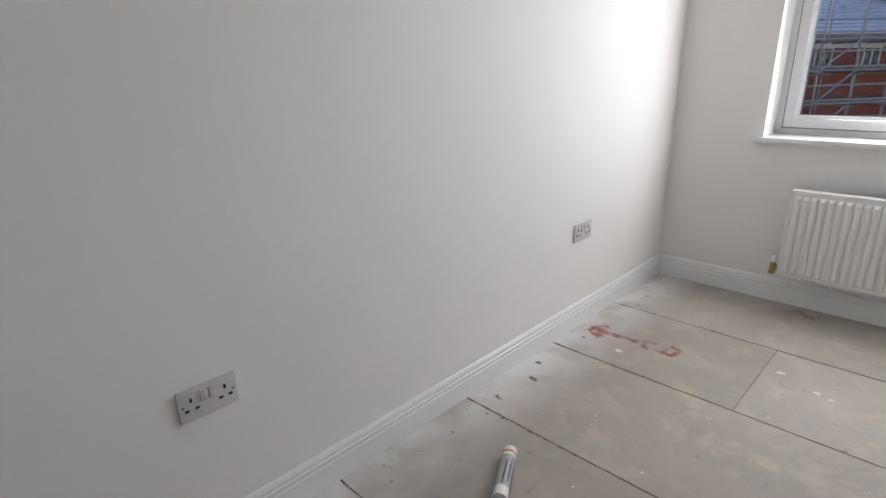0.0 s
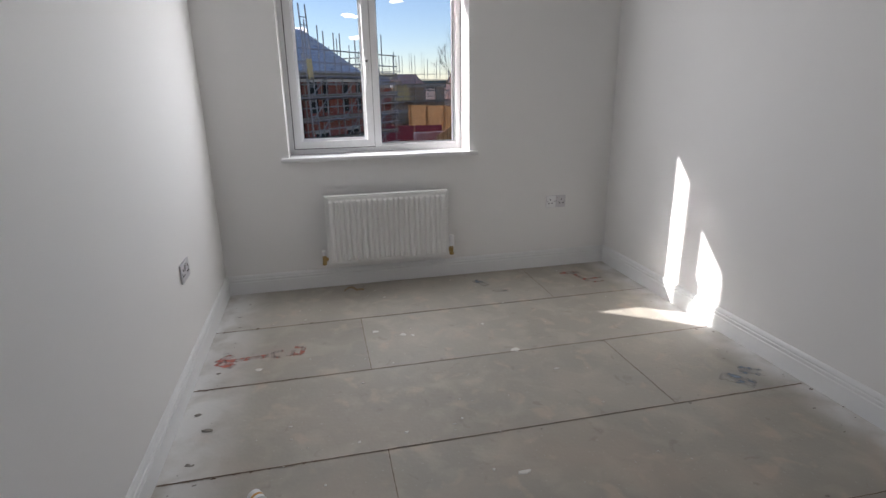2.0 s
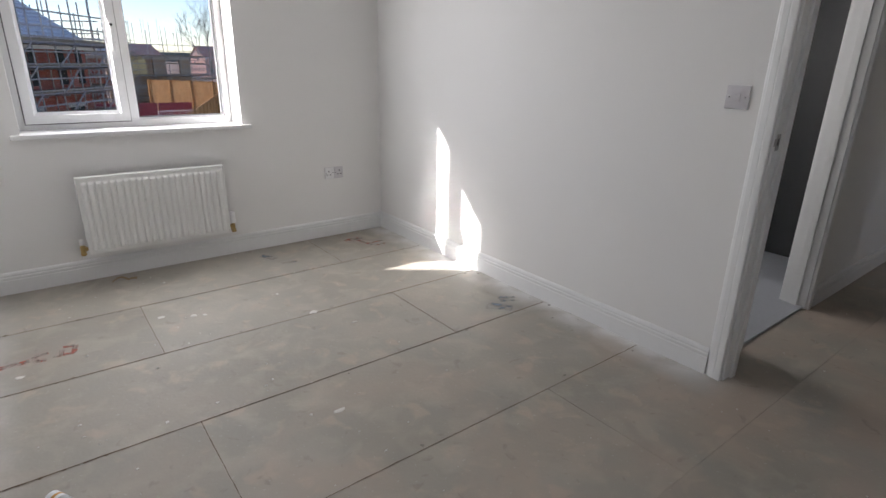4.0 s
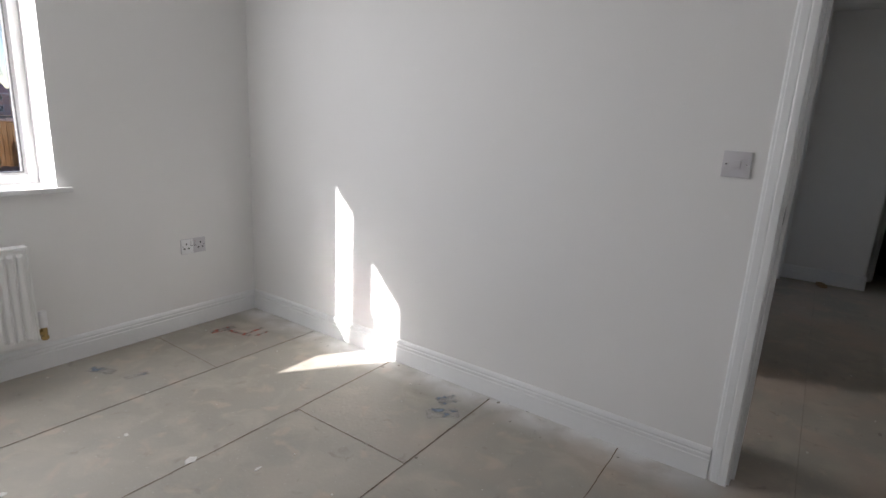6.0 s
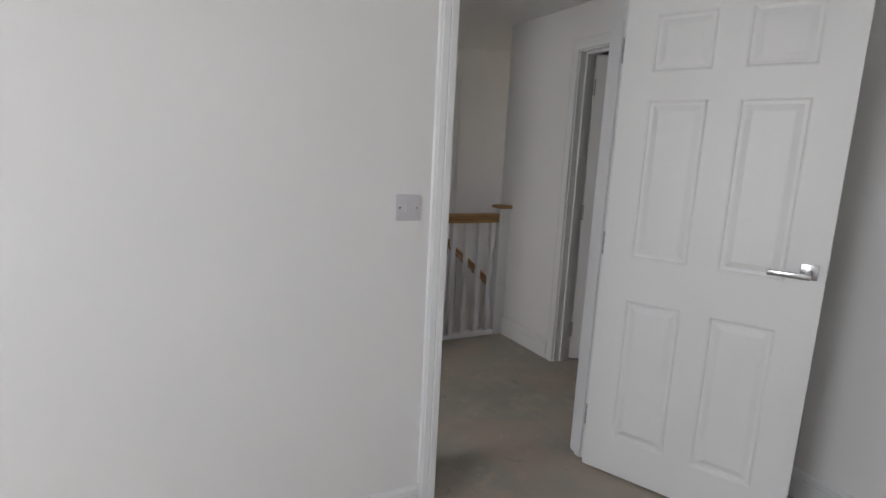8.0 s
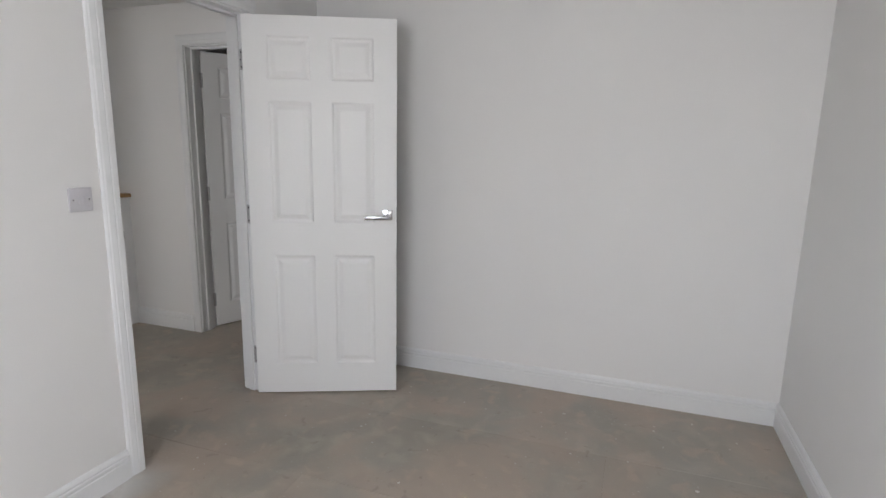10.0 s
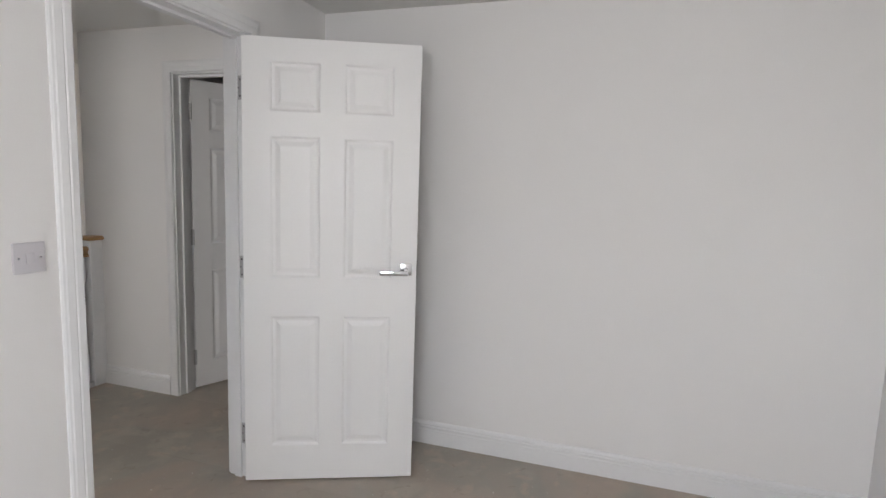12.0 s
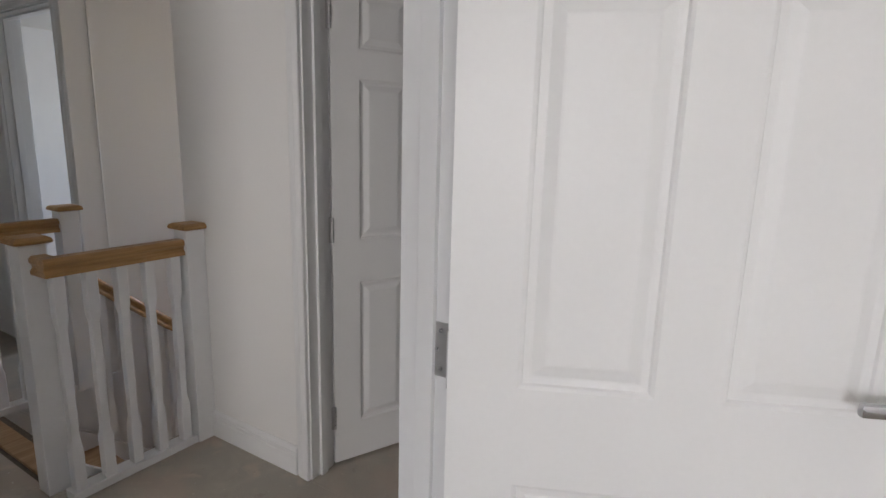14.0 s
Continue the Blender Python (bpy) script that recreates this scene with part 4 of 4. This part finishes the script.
for k in range(170):
    flake(bm, random.uniform(0.1, 2.6), random.uniform(S + 0.1, N - 0.1), random.choice((0.003, 0.004, 0.005, 0.009)))
for k in range(50):
    flake(bm, random.uniform(2.7, 6.3), random.uniform(-0.6, 0.2), random.choice((0.003, 0.004, 0.006)))
for x, y, r in ((0.86, 2.21, 0.03), (1.0, 2.14, 0.022), (1.52, 1.83, 0.03), (1.05, 2.12, 0.016), (0.28, 1.94, 0.02), (0.7, 1.28, 0.012), (1.24, 0.98, 0.022), (0.45, 1.36, 0.012), (1.45, 2.16, 0.014), (1.64, 1.6, 0.016)):
    flake(bm, x, y, r, lift=0.0015)
solo("plaster_flakes", bm, FLAKE, "scattered white plaster flakes and paint drips on the floor", "debris", kind="stuff")
bm = bmesh.new()
for k in range(60):
    side = random.random()
    if side < 0.45:
        x, y = random.uniform(0.02, 0.17), random.uniform(0.3, 2.9)
    elif side < 0.75:
        x, y = random.uniform(2.4, 2.64), random.uniform(0.4, 2.3)
    else:
        x, y = random.uniform(0.2, 2.6), random.choice((0.611, 1.212, 1.812, 2.413)) + random.gauss(0, 0.02)
    flake(bm, x, y, random.choice((0.003, 0.004, 0.006, 0.011)), lift=0.0008)
for x, y, r in ((3.484, -0.275, 0.016), (3.38, -0.31, 0.01), (0.1, 1.3, 0.02), (0.07, 1.62, 0.018), (0.13, 1.5, 0.02), (0.1, 1.95, 0.014)):
    flake(bm, x, y, r)
solo("dirt_crumbs", bm, SCUFF, "dark crumbs of dirt along the floor edges and joints", "debris", kind="stuff")
bm = bmesh.new()
rows_s = []
for i in range(9):
    s = i / 8
    z = 0.001 + 0.02 * abs(math.sin(s * 5.0)) * (1 - 0.4 * s)
    rows_s.append([bm.verts.new((s * 0.13 - 0.06, 0.02 * math.sin(s * 4) + o, z + 0.001 * j)) for j, o in enumerate((-0.012, 0.012))])
for p, q in zip(rows_s, rows_s[1:]):
    bm.faces.new((p[0], p[1], q[1], q[0]))
cur = solo("paper_peeling", bm, mat("brown_paper", (0.3, 0.22, 0.13), 0.8), "curled brown strip of peeled film on the floor", "debris", pose(0.79, 2.86, 0.001, 0, 0, -12))
md = cur.modifiers.new("thick", 'SOLIDIFY')
md.thickness = 0.0012

# ---- outside ----
GZ = -2.9
# grey tile made paler and bluer, with the sky's glint in its colour
ROOF = mat("grey_roof_tile_with_glint", (0.36, 0.38, 0.44), 0.3, var=0.12, scale=2, fine=12)
REDROOF = mat("red_roof_tile", (0.45, 0.26, 0.22), 0.7, var=0.15)
BRICK = brick_mat("red_brick", (0.42, 0.1, 0.07), (0.33, 0.075, 0.055), (0.34, 0.25, 0.2))
PINKBRICK = brick_mat("pale_red_brick", (0.5, 0.29, 0.25), (0.44, 0.25, 0.21), (0.45, 0.38, 0.34))
BUFF = brick_mat("buff_brick", (0.46, 0.34, 0.24), (0.38, 0.27, 0.19), (0.4, 0.36, 0.3))
BLOCK = mat("grey_blockwork", (0.5, 0.47, 0.43), 0.9, var=0.15, scale=1.5)
BOARD = mat("scaffold_board", (0.24, 0.2, 0.15), 0.85, var=0.2)
GALV = mat("galvanised_tube", (0.36, 0.345, 0.335), 0.5, 0.3, var=0.15)
EARTH = mat("bare_earth", (0.26, 0.17, 0.12), 0.95, var=0.25, scale=0.15, fine=4, bump=0.4)
FENCE = wood("fence_timber", (0.36, 0.18, 0.06), (0.56, 0.32, 0.13), 0.8, (6, 6, 0.6))
REDB = mat("red_hoarding", (0.3, 0.05, 0.065), 0.5, var=0.15)
YEL = mat("yellow_insulation", (0.62, 0.48, 0.24), 0.8, var=0.15)
DGLASS = mat("far_glass", (0.04, 0.05, 0.06), 0.08, var=0.05)
FARM = mat("far_haze_trees", (0.12, 0.15, 0.14), 0.95, var=0.2, scale=0.05, fine=0.4)
BARK = mat("bark", (0.2, 0.18, 0.16), 0.9)

structure("ground", boxes((-900, 900, 3.6, 1800, GZ - 0.2, GZ)), EARTH, "bare reddish earth of a building site", "ground")
structure("backdrop", boxes((-700, 700, 900, 910, GZ, GZ + 13)), FARM, "hazy wooded skyline far away", "backdrop")

UNIT = mesh_of("pole", tube(bmesh.new(), (0, 0, 0), (0, 0, 1), 1.0, 8), GALV)


def pole(parent, name, p, q, r=0.025):
    p, q = Vector(p), Vector(q)
    ob = new(name, UNIT)
    ob.parent = parent
    ob.matrix_local = Matrix.Translation(p) @ (q - p).to_track_quat('Z', 'Y').to_matrix().to_4x4() @ Matrix.Diagonal((r, r, (q - p).length, 1))
    return ob


def roof_slope(bm, x0, x1, y_eave, y_ridge, z0, z1, courses=16):
    """Stepped courses of tiles from eaves to ridge."""
    for k in range(courses):
        a, b = k / courses, (k + 1) / courses
        ya, yb = y_eave + (y_ridge - y_eave) * a, y_eave + (y_ridge - y_eave) * b
        za, zb = z0 + (z1 - z0) * a + 0.04, z0 + (z1 - z0) * b
        lo = [bm.verts.new(v) for v in ((x0, ya, za - 0.04), (x1, ya, za - 0.04), (x1, ya, za), (x0, ya, za), (x1, yb, zb), (x0, yb, zb))]
        bm.faces.new((lo[0], lo[1], lo[2], lo[3]))
        bm.faces.new((lo[3], lo[2], lo[4], lo[5]))


def house(label, m, w, d, eaves, ridge, wins, brick=BRICK, roof=ROOF, group="new houses", holes=()):
    h = thing("house", label, "house", m, group)
    part("wall", boxes((0, w, 0, d, 0, eaves)), brick, h, "brick walls")
    bm = bmesh.new()
    for y0 in (-0.35, d + 0.35):
        roof_slope(bm, -0.3, w + 0.3, y0, d / 2, eaves - 0.1, ridge)
    part("roof", bm, roof, h, "tiled pitched roof")
    for x in (0.0, w - 0.2):
        bm = bmesh.new()
        extrude(bm, [(0, eaves), (d, eaves), (d / 2, ridge - 0.06)], (x, 0, 0), X, Y, 0.2)
        part("gable", bm, brick, h)
    part("fascia", boxes((-0.3, w + 0.3, -0.37, -0.34, eaves - 0.22, eaves - 0.05)), PLASTIC, h, "white fascia board")
    for x, z, ww, wh in wins:
        wd = part("window", boxes((x, x + 0.06, -0.03, 0.03, z, z + wh), (x + ww - 0.06, x + ww, -0.03, 0.03, z, z + wh), (x + 0.06, x + ww - 0.06, -0.03, 0.03, z, z + 0.06),
                                  (x + 0.06, x + ww - 0.06, -0.03, 0.03, z + wh - 0.06, z + wh), (x + ww / 2 - 0.03, x + ww / 2 + 0.03, -0.03, 0.03, z + 0.06, z + wh - 0.06)), PLASTIC, h, "white framed window")
        part("pane", boxes((x + 0.06, x + ww / 2 - 0.03, -0.012, -0.004, z + 0.06, z + wh - 0.06)), DGLASS, wd)
        part("pane", boxes((x + ww / 2 + 0.03, x + ww - 0.06, -0.012, -0.004, z + 0.06, z + wh - 0.06)), DGLASS, wd)
        part("sill", boxes((x - 0.06, x + ww + 0.06, -0.1, 0.0, z - 0.08, z)), BLOCK, wd)
    for x, z, ww, wh in holes:
        # flat dark sheet on solid brick paints the shaded inside
        op = part("opening", boxes((x, x + ww, -0.02, 0.004, z, z + wh)), DARK, h, "near-black sheet painting the shade in an unglazed opening")
        part("lintel", boxes((x - 0.1, x + ww + 0.1, -0.025, 0.0, z + wh, z + wh + 0.14)), BLOCK, op)
    return h


def scaffold(label, m, x0, x1, bay, lifts, top, y=-1.3, boards=True, braces=True, group="scaffolding", r=0.025):
    s = thing("scaffolding", label, "scaffolding", m, group)
    n = int((x1 - x0) / bay)
    for i in range(n + 1):
        x = x0 + i * bay
        for yy in (y, y + 1.1):
            pole(s, "upright", (x, yy, 0), (x, yy, top + random.uniform(-0.6, 1.0)), r)
        for z in lifts:
            pole(s, "transom", (x, y - 0.2, z - 0.08), (x, y + 1.3, z - 0.08), r)
    for z in lifts:
        for yy in (y, y + 1.1):
            pole(s, "ledger", (x0 - 0.3, yy, z), (x1 + 0.3, yy, z), r)
        for dz in (0.5, 1.0):
            pole(s, "guard_rail", (x0 - 0.3, y, z + dz), (x1 + 0.3, y, z + dz), r)
        if boards:
            part("deck", boxes((x0 - 0.3, x1 + 0.3, y + 0.05, y + 1.05, z + 0.03, z + 0.07), (x0 - 0.3, x1 + 0.3, y - 0.02, y + 0.02, z + 0.07, z + 0.13)), BOARD, s, "timber deck and toe boards")
    if braces:
        for i in range(0, n, 2):
            for z0, z1 in zip(lifts, lifts[1:]):
                pole(s, "brace", (x0 + i * bay, y - 0.05, z0), (x0 + (i + 1) * bay, y - 0.05, z1), r)
    return s


random.seed(3)
ROW1 = pose(-6.0, 15.5, GZ, 0, 0, 53.1)
house("red brick house with grey roof and small windows behind scaffolding", ROW1, 10.2, 7.5, 4.62, 6.5, ((2.4, 3.72, 0.62, 0.72), (5.45, 3.72, 0.62, 0.72), (7.1, 3.72, 0.62, 0.72), (8.4, 3.72, 0.62, 0.72), (7.0, 0.9, 1.1, 1.2)))
house("taller scaffolded red brick house with pale roof and unglazed openings", ROW1 @ pose(10.35, 0.0, 0), 4.8, 7.5, 4.62, 7.05, (), holes=((0.5, 3.1, 0.5, 1.3), (1.4, 3.1, 0.4, 1.3), (2.9, 3.1, 0.5, 1.3), (4.1, 3.1, 0.4, 1.3), (0.7, 0.7, 0.9, 1.5), (3.2, 0.7, 0.9, 1.5)))
scaffold("grey tube scaffolding with board decks round a brick house", ROW1, 2.2, 16.0, 1.15, (1.0, 2.0, 2.9, 3.8, 4.62), 5.9, r=0.027)
scaffold("grey tube scaffolding with board decks along a brick gable", ROW1 @ pose(15.15, 0, 0, 0, 0, 90), 0.3, 8.0, 1.25, (1.0, 2.9, 4.62), 5.7)
lad = thing("ladder", "long scaffold ladder with a yellow guard tied to the scaffolding", "ladder", ROW1 @ pose(9.1, -1.62, 0, -3, 0, 0))
for x in (-0.2, 0.2):
    pole(lad, "stile", (x, 0, 0), (x, 0, 7.2), 0.03)
for k in range(24):
    pole(lad, "rung", (-0.2, 0, 0.3 + k * 0.28), (0.2, 0, 0.3 + k * 0.28), 0.018)
part("guard", boxes((-0.16, 0.16, -0.06, -0.03, 4.5, 5.25)), YEL, lad, "yellow ladder guard")

# part-built blocks farther off
ROW2 = pose(2.0, 46.0, GZ - 0.7, 0, 0, 6)


def shell(label, m, w, d, storeys, material):
    s = thing("unfinished_building", label, "building", m, "unfinished buildings")
    for k in range(storeys):
        z = 2.5 * k
        part("slab", boxes((0, w, 0, d, z + 2.25, z + 2.5)), BLOCK, s)
        n = max(2, int(w / 2.4))
        for i in range(n + 1):
            x = i * (w - 0.9) / n
            part("pier", boxes((x, x + 0.9, 0, 0.3, z, z + 2.25)), material, s)
        part("back_wall", boxes((0, w, d - 0.3, d, z, z + 2.25)), material, s)
        part("spandrel", boxes((0, w, 0.03, 0.27, z, z + 0.9)), material, s)
    return s


shell("part-built brick shell with open window holes and no roof", ROW2 @ pose(0.0, 6, 0), 6.5, 7, 2, BRICK)
shell("part-built buff shell with open window holes and no roof", ROW2 @ pose(7.5, 9, 0), 5.5, 7, 2, BUFF)
scaffold("scaffolding round a part-built shell with tall uprights", ROW2 @ pose(0, 6, 0), -1, 7, 1.3, (1.6, 3.4, 5.2), 6.6)
scaffold("scaffolding round a buff part-built shell with tall uprights", ROW2 @ pose(7.5, 9, 0), -0.6, 6.4, 1.3, (1.6, 3.4, 5.0), 6.9)
scaffold("distant scaffolding with tall bare uprights", ROW2 @ pose(3.0, 34, 0), 0, 20, 1.9, (2.0, 4.2), 8.6, braces=False, r=0.022)
scaffold("low scaffolding with pale boards on the site", ROW2 @ pose(14.0, 12, 0), -0.5, 7, 1.7, (1.4, 3.0), 4.6)
solo("insulation_stack", boxes((0, 1.3, 0, 1.0, 0, 1.3), (0.1, 1.1, 0.1, 0.9, 1.3, 1.6), bevel=0.03), YEL, "stack of yellow insulation packs beside the scaffold", "building materials", ROW2 @ pose(7.6, 7.9, 3.45))
for k, (x, y, rz) in enumerate(((24, 150, 20), (32, 156, 100), (40, 150, 15), (18, 175, 5), (8, 180, -5))):
    house("distant brick house with a red tiled roof", pose(x, y, GZ, 0, 0, rz), 6.5, 7, 4.6, 7.4, ((1, 3.0, 1.0, 1.15), (4, 3.0, 1.0, 1.15), (1, 0.7, 1.0, 1.15), (4, 0.7, 1.0, 1.15)), PINKBRICK, REDROOF if k != 3 else ROOF, group="distant houses")


def fence(label, m, n, h=1.8, step=0.0):
    f = thing("timber_fence", label, "fence", m, "timber fences")
    for i in range(n):
        bm = bmesh.new()
        for k in range(12):
            box(bm, i * 1.83 + k * 0.15, i * 1.83 + k * 0.15 + 0.145, 0.0 + 0.01 * (k % 2), 0.022 + 0.01 * (k % 2), 0.03 - step * i, h - step * i)
        part("fence_panel", bm, FENCE, f)
        part("post", boxes((i * 1.83 - 0.05, i * 1.83 + 0.05, -0.07, 0.08, 0, h + 0.06 - step * i)), FENCE, f)
        part("capping", boxes((i * 1.83, i * 1.83 + 1.8, -0.015, 0.045, h - step * i, h + 0.03 - step * i)), FENCE, f)
    return f


fence("new orange-brown close-board timber fence", pose(8.35, 45.2, GZ, 0, 0, -53), 4, 2.65)
fence("new timber fence beside the site track", pose(6.25, 24.8, GZ, 0, 0, 70), 9, 1.9)
hb = thing("site_barrier", "long red plastic site barriers in a row", "barrier", pose(3.4, 38.4, GZ, 0, 0, -3))
for k in range(3):
    part("barrier_panel", boxes((k * 2.05, k * 2.05 + 2.0, -0.04, 0.04, 0.05, 1.5), (k * 2.05 + 0.2, k * 2.05 + 0.5, -0.25, 0.25, 0, 0.06), bevel=0.02), REDB, hb)


def ped_barrier(m):
    b = thing("pedestrian_barrier", "white steel pedestrian barrier with upright bars", "barrier", m, "pedestrian barriers")
    for p, q in (((0, 0, 0.2), (0, 0, 1.1)), ((2.2, 0, 0.2), (2.2, 0, 1.1)), ((0, 0, 1.1), (2.2, 0, 1.1)), ((0, 0, 0.25), (2.2, 0, 0.25))):
        pole(b, "frame_tube", p, q, 0.03).data = WUNIT
    for k in range(1, 14):
        pole(b, "bar", (k * 2.2 / 14, 0, 0.25), (k * 2.2 / 14, 0, 1.1), 0.015).data = WUNIT
    for x in (0.3, 1.9):
        pole(b, "foot", (x, -0.3, 0.03), (x, 0.3, 0.03), 0.03).data = WUNIT
        pole(b, "leg", (x, 0, 0.03), (x, 0, 0.25), 0.03).data = WUNIT
    return b


WUNIT = mesh_of("white_pole", tube(bmesh.new(), (0, 0, 0), (0, 0, 1), 1.0, 8), PLASTIC)
b0 = ped_barrier(pose(7.2, 36.7, GZ, 0, 0, 4))
copy_thing(b0, pose(9.5, 36.95, GZ, 0, 0, 58))
copy_thing(b0, pose(6.2, 41.5, GZ, 0, 0, -4))

# bare tree


def bare_tree(m):
    t = thing("bare_tree", "leafless tree with fine branches beyond the site", "tree", m)
    bm = bmesh.new()

    def limb(p, d, length, r, depth):
        q = p + d * length
        tube(bm, p, q, r, 6 if depth > 2 else 4, r * 0.65)
        if depth == 0:
            return
        for k in range(3 if depth > 1 else 4):
            nd = (d + Vector((random.uniform(-0.8, 0.8), random.uniform(-0.8, 0.8), random.uniform(-0.1, 0.6)))).normalized()
            limb(q if k == 0 else p + d * length * random.uniform(0.5, 1.0), nd, length * random.uniform(0.6, 0.85), r * 0.6, depth - 1)

    limb(Vector((0, 0, 0)), Vector((0.03, 0, 1)), 3.6, 0.1, 6)
    part("trunk", bm, BARK, t, "bare grey-brown trunk and twigs")
    return t


random.seed(11)
bare_tree(pose(19.5, 70, GZ))
# small cumulus clouds, made to glow in place of sunlight on them
CLOUD_GLOW = mat("cloud", (0.95, 0.95, 0.96), 1.0, var=0.02)
CLOUD_GLOW.node_tree.nodes["Principled BSDF"].inputs["Emission Color"].default_value = (1, 1, 1, 1)
CLOUD_GLOW.node_tree.nodes["Principled BSDF"].inputs["Emission Strength"].default_value = 1.0
for x, z, s in ((-25, 148, 1.0), (-70, 150, 0.7), (-62, 92, 1.2), (-15, 80, 0.8), (60, 100, 0.7), (75, 70, 0.8), (130, 120, 0.5)):
    bm = bmesh.new()
    for k in range(9):
        bmesh.ops.create_icosphere(bm, subdivisions=2, radius=random.uniform(3, 6) * s, matrix=Matrix.Translation((random.uniform(-14, 14) * s, random.uniform(-5, 5), random.uniform(-1, 2.5) * s)) @ Matrix.Diagonal((1.6, 1, 0.6, 1)))
    for v in bm.verts:
        v.co += v.normal * noise.noise(v.co * 0.3) * 2.0 * s
    solo("cloud", bm, CLOUD_GLOW, "small white cumulus cloud with an added even glow", "cloud", pose(x, 850, z), "clouds", "structure", True)
